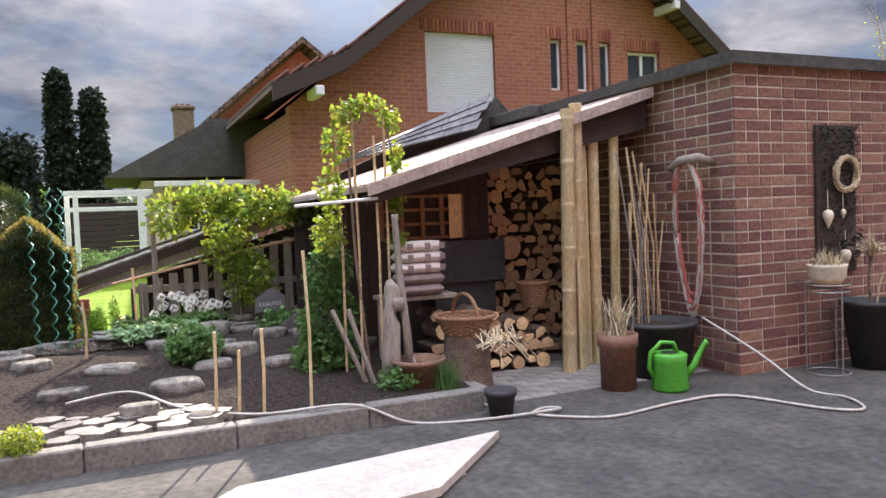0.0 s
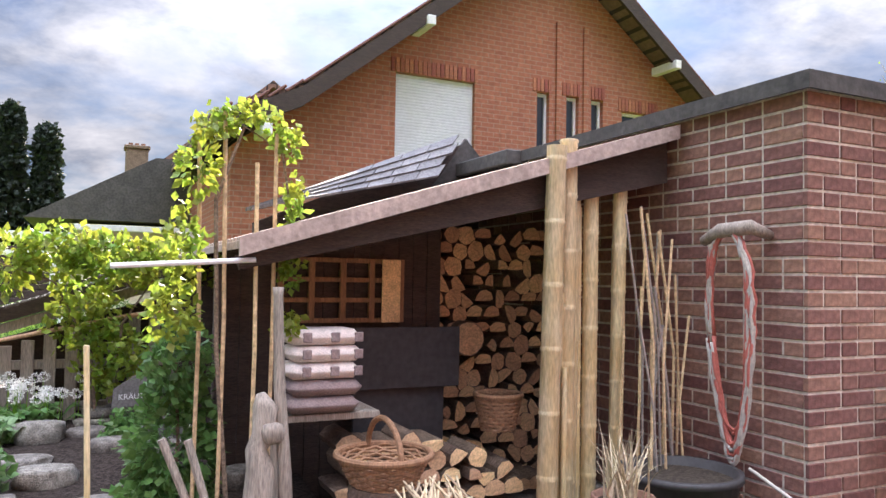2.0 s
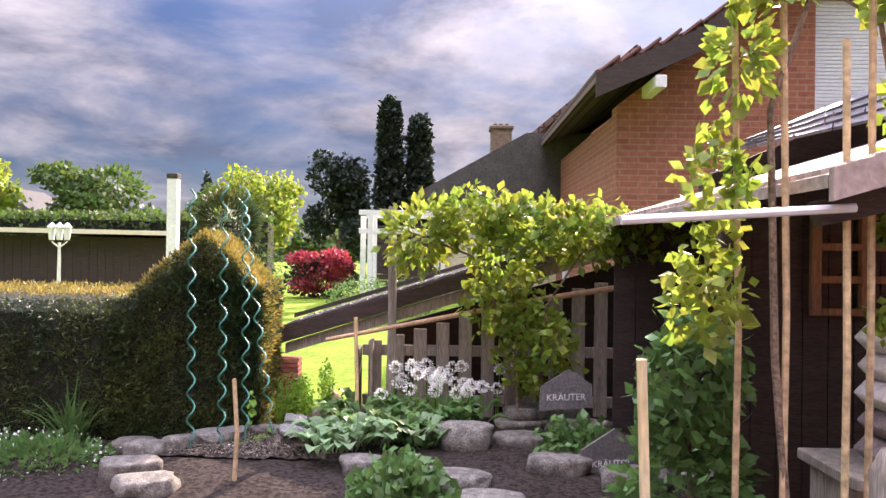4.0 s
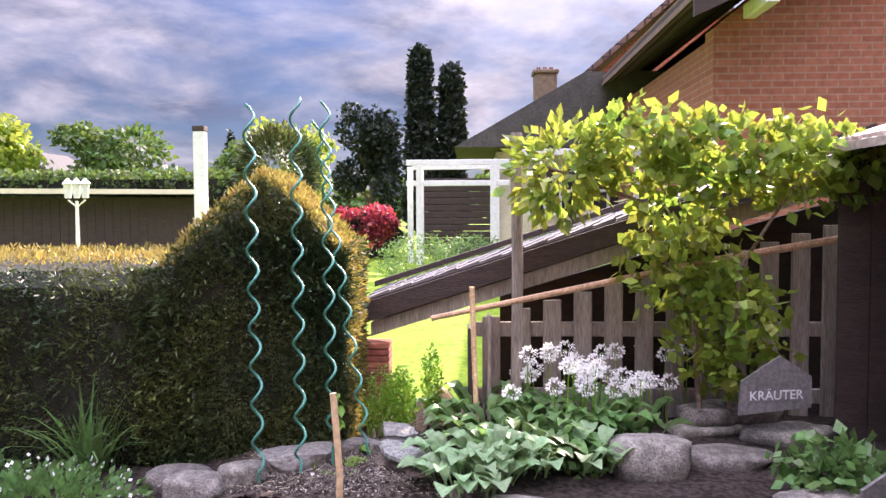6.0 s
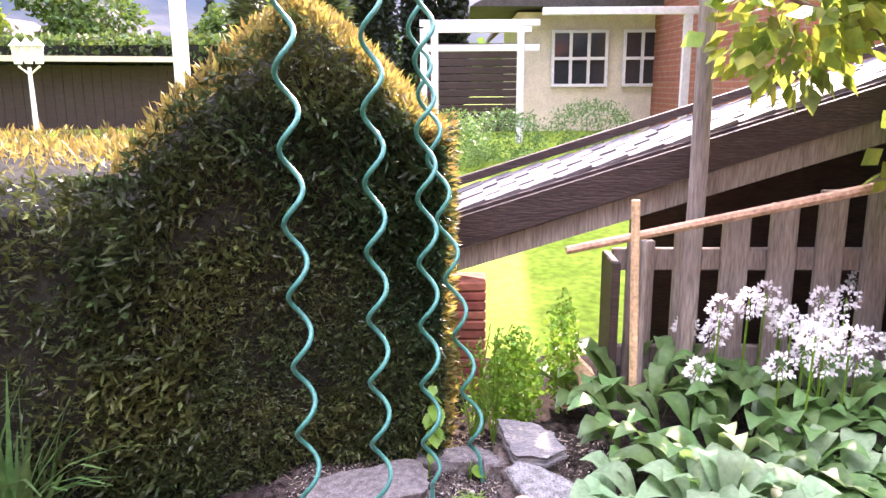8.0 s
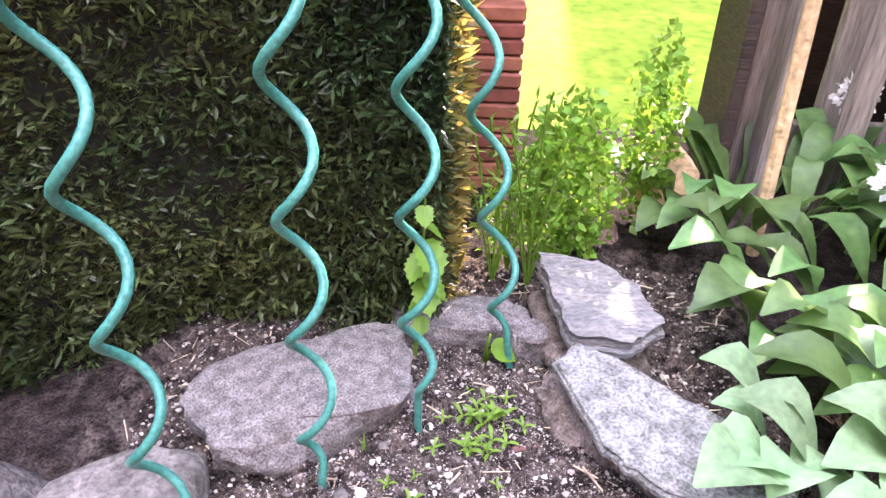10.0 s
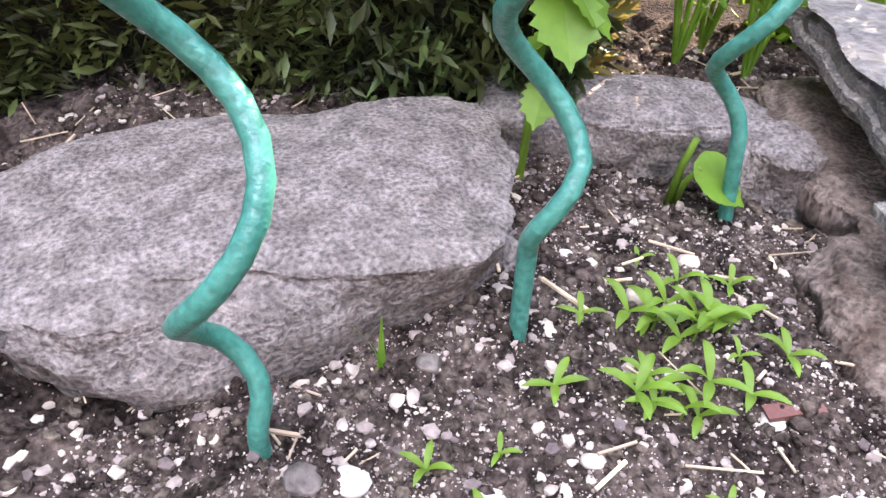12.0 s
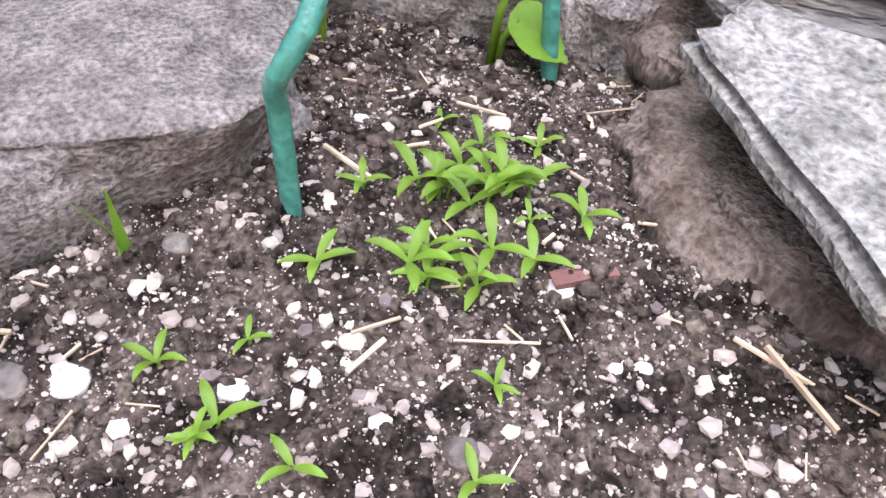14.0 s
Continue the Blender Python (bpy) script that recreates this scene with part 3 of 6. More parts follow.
for side in (-1, 1):
    run = 6.0 if side < 0 else 7.4
    bm = bmesh.new()
    pts = [(AP, AZ + 0.05), (AP + side * run * 0.78, AZ + 0.05 - 0.785 * run * 0.78), (AP + side * run, AZ + 0.05 - 0.785 * run * 0.78 - 0.45 * run * 0.22)]
    prism(bm, pts + [(x, z + 0.16) for x, z in pts[::-1]], -0.55, 8.6)
    part("roof", bm, M["tile"], house, "brown clay tile roof slope")
    bm = bmesh.new()
    prism(bm, [(x, z - 0.2) for x, z in pts] + [(x, z + 0.1) for x, z in pts[::-1]], -0.62, -0.555)
    part("verge_board", bm, M["darkwood"], house, "dark brown verge board")
    for k in (2.6, 5.2):
        part("purlin_end", boxm(AP + side * k - 0.07, AP + side * k + 0.07, -0.7, 0.0, AZ - 0.785 * k - 0.22, AZ - 0.785 * k - 0.06, 0.01), M["white"], house, "white painted purlin end")
    # verge tiles: a stepped row along each slope
    tm = None
    for i in range(34):
        k = 0.1 + i * 0.26
        if k > run:
            break
        zz = AZ + 0.16 + 0.05 - 0.785 * min(k, run * 0.78) - (0.45 * (k - run * 0.78) if k > run * 0.78 else 0)
        if tm is None:
            tm = mesh_of("verge_tile", boxm(-0.17, 0.17, -0.14, 0.14, -0.01, 0.035, 0.012), M["shard"])
        o = part("verge_tile", tm, None, house)
        o.matrix_local = Matrix.Translation((AP + side * k, -0.45, zz - 0.012)) @ Matrix.Rotation(side * math.atan(0.785), 4, "Y")
shutter = part("roller_shutter", boxm(1.36, 2.86, 0.09, 0.11, 3.3, 4.84), M["shutter"], house, "closed pale roller shutter")
for i in range(30):
    part("slat", boxm(1.375, 2.845, 0.07, 0.088, 3.305 + i * 0.051, 3.350 + i * 0.051, 0.005), M["shutter"], shutter)
for h in holes[1:]:
    w = part("window", boxm(h[0], h[1], 0.14, 0.15, h[2], h[3]), M["glass"], house, "dark narrow window pane")
    bm = bmesh.new()
    for a, b, c, d in ((h[0], h[0] + 0.05, h[2], h[3]), (h[1] - 0.05, h[1], h[2], h[3]), (h[0] + 0.05, h[1] - 0.05, h[3] - 0.06, h[3]), (h[0] + 0.05, h[1] - 0.05, h[2], h[2] + 0.06)):
        box(bm, a, b, 0.10, 0.137, c, d)
    if h[1] - h[0] > 0.6:
        box(bm, (h[0] + h[1]) / 2 - 0.035, (h[0] + h[1]) / 2 + 0.035, 0.10, 0.137, h[2] + 0.06, h[3] - 0.06)
    part("window_frame", bm, M["white"], w, "white window frame")
sm = mesh_of("soldier_brick", boxm(-0.033, 0.033, -0.02, 0.05, 0, 0.235, 0.004), M["soldier"])
for h in holes:
    n = int((h[1] - h[0] + 0.2) / 0.083)
    for i in range(n):
        o = part("soldier_brick", sm, None, house)
        o.location = (h[0] - 0.06 + i * 0.083, 0, h[3] + 0.01)
for x in (4.61, 5.225):     # projecting brick ribs between the narrow windows
    part("brick_rib", boxm(x - 0.06, x + 0.06, -0.05, 0.02, 3.6, 6.2), M["house_brick"], house)

# neighbouring house: hipped roof end, chimney
house_2 = thing("neighbour_house", -3.0, 20, 0, "dark-roofed neighbouring house with a tall chimney", "house", kind="structure")
part("wall", boxm(0.2, 9, 0.5, 8, 0, 3.1), M["house_brick"], house_2)
bm = bmesh.new()
prism(bm, [(-0.6, 2.75), (4.7, 7.35), (10.0, 3.0), (10.0, 2.85), (4.7, 7.15), (-0.6, 2.6)], 0, 8.5)
part("roof", bm, M["tile"], house_2, "dark tile roof")
part("gable", prism(bmesh.new(), [(0.2, 3.1), (9.2, 3.1), (4.7, 7.0)], 0.5, 0.7), M["house_brick"], house_2)
bm = boxm(0.65, 1.25, 0.6, 1.2, 3.6, 5.0, 0.02)
box(bm, 0.6, 1.3, 0.55, 1.25, 5.0, 5.1, 0.02)
ch = part("chimney", bm, M["bark"], house_2, "dark brick chimney")
for x in (0.78, 0.95, 1.12):
    part("chimney_pot", tubem([(x, 0.9, 5.1), (x, 0.9, 5.2)], 0.06), M["brown_pot"], ch)
bung = thing("bungalow", -4.2, 14.3, 0.3, "dark timber clad bungalow with a hipped dark roof", "house", kind="structure")
bm = bmesh.new()
for i in range(12):
    box(bm, -0.9, 0.6, 0, 0.05, 0.1 + i * 0.125, 0.215 + i * 0.125, 0.008)
part("cladding", bm, M["darkwood"], bung, "dark horizontal board cladding")
part("wall", boxm(0.6, 6.0, 0.2, 4.0, 0, 2.1), M["cream"], bung, "cream rendered wall")
bm = bmesh.new()
prism(bm, [(-0.2, 2.15), (2.2, 3.5), (7.0, 3.5), (7.0, 2.15)], -0.3, 4.3)
part("roof", bm, M["felt"], bung)
for x in (1.2, 2.4):
    w = part("window", boxm(x, x + 0.9, 0.17, 0.195, 0.9, 1.8), M["glass"], bung)
    bm = bmesh.new()
    for k in range(4):
        box(bm, x - 0.02 + k * 0.3, x + 0.03 + k * 0.3, 0.13, 0.165, 0.9, 1.8)
    for k in range(3):
        box(bm, x - 0.02, x + 0.93, 0.125, 0.129, 0.88 + k * 0.44, 0.93 + k * 0.44)
    part("window_frame", bm, M["white"], w)
# white pergola before it
perg = thing("pergola", -4.95, 11.8, 0.38, "white painted timber pergola on slim posts", "pergola")
for x, y in ((0.05, 0), (1.2, 0), (0.0, 1.2), (1.3, 1.2), (-0.12, 0.4)):
    part("post", boxm(x - 0.045, x + 0.045, y - 0.045, y + 0.045, 0, 1.6, 0.005), M["white"], perg)
for y, z in ((0, 1.6), (1.2, 1.6), (0.02, 1.28)):
    part("beam", boxm(-0.15, 1.45, y - 0.04, y + 0.04, z, z + 0.085, 0.005), M["white"], perg)
for x in (3.0,):
    part("beam", boxm(1.5, 3.6, 0.1, 0.2, 1.75, 1.85, 0.005), M["white"], perg)
    part("post", boxm(3.4, 3.5, 0.1, 0.2, 0, 1.75), M["white"], perg)

# wood shed: sloping roof, rear and inner walls
shed = thing("wood_shed", 0, 0.9, 0, "open lean-to wood shed with a sloping sheet roof", "shed", kind="structure")


def shed_z(u):
    return 2.27 + 0.303 * u


bm = bmesh.new()
prism(bm, [(-0.02, shed_z(-0.02)), (-2.58, shed_z(-2.58)), (-2.58, shed_z(-2.58) + 0.035), (-0.02, shed_z(0) + 0.035)], -0.04, 2.6)
part("roof", bm, M["tin"], shed, "pinkish grey weathered sheet roofing")
bm = bmesh.new()
for i in range(30):
    v0 = 0.02 + i * 0.086
    prism(bm, [(-0.03, shed_z(-0.03) + 0.037), (-2.57, shed_z(-2.57) + 0.037), (-2.57, shed_z(-2.57) + 0.052), (-0.03, shed_z(-0.03) + 0.052)], v0, v0 + 0.05)
part("roof_ribs", bm, M["tin"], shed)
bm = bmesh.new()
prism(bm, [(-0.04, shed_z(-0.04) - 0.035), (-2.58, shed_z(-2.58) - 0.035), (-2.58, shed_z(-2.58) + 0.05), (-0.04, shed_z(-0.04) + 0.05)], -0.07, -0.044)
part("fascia", bm, M["tin"], shed, "pale weathered fascia board")
bm = bmesh.new()
prism(bm, [(-0.05, shed_z(0) - 0.3), (-2.56, shed_z(-2.56) - 0.10), (-2.58, shed_z(-2.58) - 0.03), (-0.05, shed_z(0) - 0.03)], 0.03, 0.07)
part("header_board", bm, M["darkwood"], shed, "dark header board under the roof")
bm = bmesh.new()
for i in range(20):
    a = -2.55 + i * 0.127
    prism(bm, [(a, 0), (a + 0.122, 0), (a + 0.122, shed_z(a + 0.122) - 0.01), (a, shed_z(a) - 0.01)], 2.5, 2.53)
part("wall_rear", bm, M["darkwood"], shed, "dark boarded rear wall")
bm = bmesh.new()
for i in range(14):
    a = -2.5 + i * 0.096
    prism(bm, [(a, 0), (a + 0.092, 0), (a + 0.092, shed_z(a + 0.1) - 0.02), (a, shed_z(a) - 0.02)], 0.86, 0.88)
part("wall_inner", bm, M["darkwood"], shed, "dark boarded partition")
part("post", boxm(-2.56, -2.50, 0.75, 0.81, 0, 1.44, 0.006), M["darkwood"], shed)
part("gutter", tubem([(-3.1, -0.02, 1.40), (-2.5, -0.02, 1.44)], 0.012), M["white"], shed, "thin pale rail at the eaves")

# slate-covered low roof behind the shed
slate_roof = thing("slate_roof", 0.1, 4.0, 0, "low roof of large grey slate slabs", "roof", kind="structure")
bm = bmesh.new()
prism(bm, [(-2.1, 1.8), (-0.25, 2.6), (-0.25, 0), (-2.1, 0)], -0.48, -0.42)
part("wall", bm, M["darkwood"], slate_roof)
def slate_at(a_, b_):
    """A point of the tilted roof: a_ along it from the high end, b_ from the lower edge up."""
    lo_, hi_ = Vector((-0.62 - 1.5 * a_, -0.8, 2.235 - 0.36 * a_)), Vector((-0.22 - 1.9 * a_, -0.5, 2.70 - 0.80 * a_))
    return lo_.lerp(hi_, b_)


for r_ in range(4):
    for c in range(7):
        a0, a1 = c / 7 + 0.03 * (r_ % 2), (c + 0.97) / 7 + 0.03 * (r_ % 2)
        q4 = [slate_at(a_, b_) for a_, b_ in ((a0, r_ / 4 - 0.02), (a1, r_ / 4 - 0.02), (a1, (r_ + 1) / 4), (a0, (r_ + 1) / 4))]
        nn = (q4[1] - q4[0]).cross(q4[3] - q4[0]).normalized()
        nn *= 1 if nn.z > 0 else -1
        bm = bmesh.new()
        lo_ = [bm.verts.new(p + nn * (0.016 if k < 2 else 0.0)) for k, p in enumerate(q4)]
        hi_ = [bm.verts.new(p + nn * (0.036 if k < 2 else 0.020)) for k, p in enumerate(q4)]
        bm.faces.new(hi_); bm.faces.new(lo_[::-1])
        for k in range(4):
            bm.faces.new((lo_[k], lo_[(k + 1) % 4], hi_[(k + 1) % 4], hi_[k]))
        bmesh.ops.recalc_face_normals(bm, faces=bm.faces)
        part("slate_slab", bm, M["slate"], slate_roof)
part("end_board", prism(bmesh.new(), [(-0.6, 2.1), (0.05, 2.1), (0.0, 2.45), (-0.2, 2.66)], -0.49, -0.45), M["felt"], slate_roof)
part("flat_roof", boxm(-0.3, 1.2, -1.4, 0.7, 2.30, 2.42, 0.01), M["felt"], slate_roof)

# low shingled roof with its beam, brick pier, and slatted fence
low = thing("shingle_roof", -4.6, 3.72, 0, "low sloping shingled roof on a heavy old beam", "roof", kind="structure")


def low_z(x):
    return 0.83 + 0.315 * x


part("deck", prism(bmesh.new(), [(-0.02, low_z(0) - 0.02), (2.6, low_z(2.6) - 0.02), (2.6, low_z(2.6)), (-0.02, low_z(0))], 0.0, 0.46), M["darkwood"], low)
part("fascia", prism(bmesh.new(), [(0.0, low_z(0) - 0.10), (2.6, low_z(2.6) - 0.10), (2.6, low_z(2.6) - 0.004), (0.0, low_z(0) - 0.004)], -0.03, -0.004), M["darkwood"], low)
part("beam", prism(bmesh.new(), [(0.02, low_z(0) - 0.17), (2.6, low_z(2.6) - 0.19), (2.6, low_z(2.6) - 0.105), (0.02, low_z(0) - 0.105)], 0.0, 0.09), M["greywood"], low, "weathered grey beam")
bm = bmesh.new()
vs_ = [(0, 0), (0.105, 0), (0.105, 0.10), (0.08, 0.13), (0.025, 0.13), (0, 0.10)]
a = [bm.verts.new((x, y, 0.011)) for x, y in vs_]; b = [bm.verts.new((x, y, 0)) for x, y in vs_]
bm.faces.new(a); bm.faces.new(b[::-1])
for i in range(6):
    bm.faces.new((b[i], b[(i + 1) % 6], a[(i + 1) % 6], a[i]))
shin = mesh_of("shingle", bm, M["slate"])
for r_ in range(5):
    for c in range(24):
        o = part("shingle", shin, None, low)
        x, y = 0.005 + c * 0.107 + 0.05 * (r_ % 2), 0.015 + r_ * 0.088
        o.matrix_local = Matrix.Translation((x + 0.105, y + 0.01, low_z(x + 0.105) + 0.006 + 0.004 * rng.random())) @ Matrix.Rotation(-math.atan(0.315), 4, "Y") @ Matrix.Rotation(math.pi / 2, 4, "Z") @ Matrix.Rotation(-0.05 - 0.03 * rng.random(), 4, "X")
part("ridge_batten", prism(bmesh.new(), [(-0.02, low_z(0) + 0.02), (2.6, low_z(2.6) + 0.02), (2.6, low_z(2.6) + 0.05), (-0.02, low_z(0) + 0.05)], 0.46, 0.49), M["darkwood"], low)
pier = thing("brick_pier", -4.56, 3.74, 0.2, "small stack of reddish brown tiles carrying the beam", "pier", kind="structure")
for i in range(14):
    part("tile", boxm(-0.09, 0.07, -0.05 + 0.006 * rng.random(), 0.09, i * 0.031, 0.028 + i * 0.031, 0.004), M["soldier"], pier)
fence = thing("slat_fence", -4.05, 3.75, 0.15, "grey-brown weathered slatted wooden fence", "fence", kind="structure")
for i in range(13):
    h = 0.60 + 0.31 * (i * 0.14) * 0.9
    part("slat", boxm(i * 0.145, i * 0.145 + 0.085, 0, 0.02, 0, min(h, 1.1), 0.004), M["greywood"], fence)
for z in (0.18, 0.50):
    part("rail", boxm(-0.04, 1.95, 0.022, 0.05, z, z + 0.07, 0.004), M["greywood"], fence)
part("gate_board", boxm(-0.07, -0.045, -0.12, 0.05, 0, 0.56, 0.004), M["darkwood"], fence)
part("gate_board", boxm(0.02, 0.04, -0.1, -0.03, 0, 0.62, 0.004), M["greywood"], fence)

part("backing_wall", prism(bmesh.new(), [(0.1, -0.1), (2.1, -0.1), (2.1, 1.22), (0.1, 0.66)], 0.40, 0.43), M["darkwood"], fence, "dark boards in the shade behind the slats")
# side and back walls that close the yard out of view
part("wall", boxm(-10, 9, -9.3, -9.0, 0, 3.0), M["house_brick"], thing("yard_wall", 0, 0, 0, "plain brick wall closing the yard", "wall", kind="structure"))

# ---- hedge ----
def hedge_top(u):
    """The clipped hedge's height over its length: low, then a hump with a sloping shoulder."""
    if u < -5.28:
        return 1.07
    if u < -4.95:
        return 1.07 + 0.35 * ((u + 5.28) / 0.33) ** 0.85
    return 1.42 - 0.33 * ((u + 4.95) / 0.33) ** 1.25


def hedge_step(u):
    """How far the low length's face stands forward of the hump's."""
    k = max(0.0, min(1.0, (-4.9 - u) / 0.4))
    return -0.20 * k * k * (3 - 2 * k)


HU0, HU1 = -8.5, -4.62
bm = bmesh.new()
cols = []
for u in np.linspace(HU0, HU1, 110):
    t_ = hedge_top(min(u, -4.64)) - 0.05
    prof = [(3.24, 0.2), (3.22, 0.5), (3.22, t_ * 0.75), (3.25, t_ - 0.06), (3.32, t_), (3.62, t_), (3.69, t_ - 0.06), (3.70, 0.5), (3.68, 0.15)]
    prof = [(v + hedge_step(u) if i < 5 else v + (0.7 if u < -5.3 else 0.0), z) for i, (v, z) in enumerate(prof)]
    cols.append([bm.verts.new((u + 0.02 * noise.noise((u * 6, z * 7, 3)), v + 0.03 * noise.noise((u * 5, z * 5, v)), z + 0.02 * noise.noise((u * 8, z, v)))) for v, z in prof])
for a, b in zip(cols, cols[1:]):
    for i in range(8):
        bm.faces.new((a[i], b[i], b[i + 1], a[i + 1]))
bm.faces.new(cols[0]); bm.faces.new(cols[-1][::-1])
bmesh.ops.recalc_face_normals(bm, faces=bm.faces)
hedge = thing("hedge", 0, 0, 0, "dark clipped yew hedge with a rounded hump and yellowish top", "hedge")
# solid body under the needles, coloured dark for the shade between them
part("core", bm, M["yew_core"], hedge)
r = np.random.RandomState(3)
pts, aims, tips, tip_aims = [], [], [], []
for k in range(80000):
    u = HU0 + (HU1 - HU0) * (1 - r.rand() ** 2.2) if k % 4 else -5.4 + 0.84 * r.rand()
    u = min(u, HU1)
    tz = hedge_top(min(u, -4.64))
    off = hedge_step(u)
    side = r.rand()
    if side < 0.66:
        z = 0.22 + (tz - 0.25) * r.rand()
        pts.append((u, 3.235 + off + 0.05 * r.rand() - 0.045 + 0.03 * noise.noise((u * 9, z * 9, 1)), z)); aims.append((0, -0.8, 0.25))
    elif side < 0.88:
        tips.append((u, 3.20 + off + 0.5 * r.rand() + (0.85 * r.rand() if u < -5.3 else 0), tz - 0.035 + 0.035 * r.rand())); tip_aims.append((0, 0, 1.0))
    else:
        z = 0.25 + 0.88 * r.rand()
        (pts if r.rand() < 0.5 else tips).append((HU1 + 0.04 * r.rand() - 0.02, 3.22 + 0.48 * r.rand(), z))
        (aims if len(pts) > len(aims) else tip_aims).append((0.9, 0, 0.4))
part("foliage", leaf_mesh("foliage", pts, np.where((np.array(pts)[:, 2] < 0.8) & (np.array(pts)[:, 0] > -5.15), 0.020, 0.030), M["yew"], 5, "needle", np.array(aims), 0.6), None, hedge)
# needles of the top and half the end face, coloured as if sunlit
part("new_growth", leaf_mesh("new_growth", tips, 0.030, M["yew_tip"], 6, "needle", np.array(tip_aims), 0.6), None, hedge, "yellowish new growth with sunlight on top and end put into its colour")
# flat sprays of short needles low on the face: a twig with needles in two ranks
spray_p, spray_a = [], []
for k in range(1500):
    u, z = r.uniform(-5.2, HU1), 0.24 + 0.6 * r.rand()
    y = 3.245 + hedge_step(u) - 0.02 * r.rand()
    d = Vector((r.normal() * 0.7, -0.6, r.normal() * 0.4 - 0.1)).normalized()
    w = d.cross(Vector((r.normal() * 0.3, r.normal() * 0.3, 1))).normalized()
    for m in range(9):
        for sg_ in (-1, 1):
            p = Vector((u, y, z)) + d * 0.005 * m
            spray_p.append(p[:]); spray_a.append(tuple((w * sg_ + d * 0.6) * 6))
part("spray", leaf_mesh("spray", spray_p, 0.012, M["yew"], 7, "needle", np.array(spray_a), 0.5), None, hedge)
ball = thing("topiary_ball", -5.33, 4.95, 0.2, "clipped dark reddish round topiary ball on a stem", "shrub")
part("trunk", tubem([(0, 0, 0), (0, 0, 1.2)], 0.05), M["bark"], ball)
part("crown", leaf_mesh("crown", blob_points(7000, 8, [(0, 0, 1.32, 0.24, 0.24, 0.26)], 0.7), 0.04, M["yew"], 8, "needle"), None, ball)

# ---- spirals ----
# base, top, height of the top and the height at which a turn swings out
SP = [(-4.86, 2.80, -4.885, 2.83, 1.65, 0.494, 0.055), (-4.735, 2.907, -4.735, 2.90, 1.675, 0.425, 0.055), (-4.632, 2.999, -4.645, 2.98, 1.675, 0.384, 0.10), (-4.51, 3.13, -4.70, 3.10, 1.62, 0.45, 0.09)]


def spiral(u0, v0, u1, v1, top, swing, straight):
    base = bed_z(u0, v0) - 0.03
    ob = thing("plant_spiral", u0, v0, base, "green coated steel spiral plant stake pushed into soil", "plant stake", "spiral plant stakes")
    pts = []
    hgt = top - base
    per = 0.136
    for i in range(int(hgt / per * 14)):
        z = i * per / 14
        k = min(1, max(0.0, (z - straight) / 0.045))
        x, y = (u1 - u0) * z / hgt, (v1 - v0) * z / hgt
        a_ = (z - swing + base) / per * 2 * math.pi
        pts.append((x + 0.019 * k * math.cos(a_), y + 0.019 * k * math.sin(a_), z))
    part("rod", tubem(pts, 0.0048, 10), M["spiral"], ob, smooth=True)
    return ob


for s in SP:
    spiral(*s)


# ---- wood shed contents ----
def pole(u, v, h, r, lean=0.0, name="bamboo_pole"):
    """A bamboo pole: swollen joints, open top."""
    ob = thing(name, u, v, 0.0, "thick pale yellow bamboo pole leaning at the shed", "bamboo pole", "bamboo poles")
    bm = bmesh.new()
    z, step, pts, rad = 0.0, r * 6.2, [], []
    while z < h:
        for dz, k in ((0.0, 1.0), (step - 0.035, 0.96), (step - 0.018, 1.09), (step - 0.008, 0.97)):
            if z + dz < h:
                pts.append((lean * (z + dz) / h, 0, z + dz)); rad.append(r * k)
        z += step
    pts.append((lean, 0, h)); rad.append(r)
    tube(bm, pts, rad, 14, cap=False)
    part("culm", bm, M["bamboo"], ob, smooth=True)
    # dark plug just below the rim, coloured for the shade inside the culm
    part("hollow", tubem([(lean, 0, h - 0.06), (lean, 0, h - 0.05)], r * 0.95), M["darkwood"], ob)
    return ob


for u, v, h, r, l in ((-0.955, 0.84, 2.10, 0.055, 0.05), (-0.79, 0.92, 2.16, 0.05, 0.02), (-0.70, 1.0, 1.9, 0.042, 0.02), (-0.62, 1.06, 1.8, 0.036, 0.0),
                      (-0.55, 1.02, 1.92, 0.045, 0.01), (-0.36, 1.02, 1.92, 0.043, 0.03), (-0.86, 0.9, 1.3, 0.018, 0.03), (-0.83, 0.86, 0.9, 0.016, 0.0)):
    pole(u, v, h, r, l)
for i in range(16):
    u0, h = -0.50 + 0.40 * rng.random(), 0.8 + 0.9 * rng.random()
    ob = thing("garden_cane", u0, 0.55 + 0.35 * rng.random(), 0.25, "thin dry garden cane standing in a tub", "cane", "canes in the tub")
    part("stem", tubem([(0, 0, 0), (0.04 * rng.uniform(-1, 1), 0.02, h * 0.5), (0.10 * rng.uniform(-1, 1), 0.06, h)], 0.007 + 0.004 * rng.random(), 6), M["cane"] if i % 3 else M["steel"], ob)


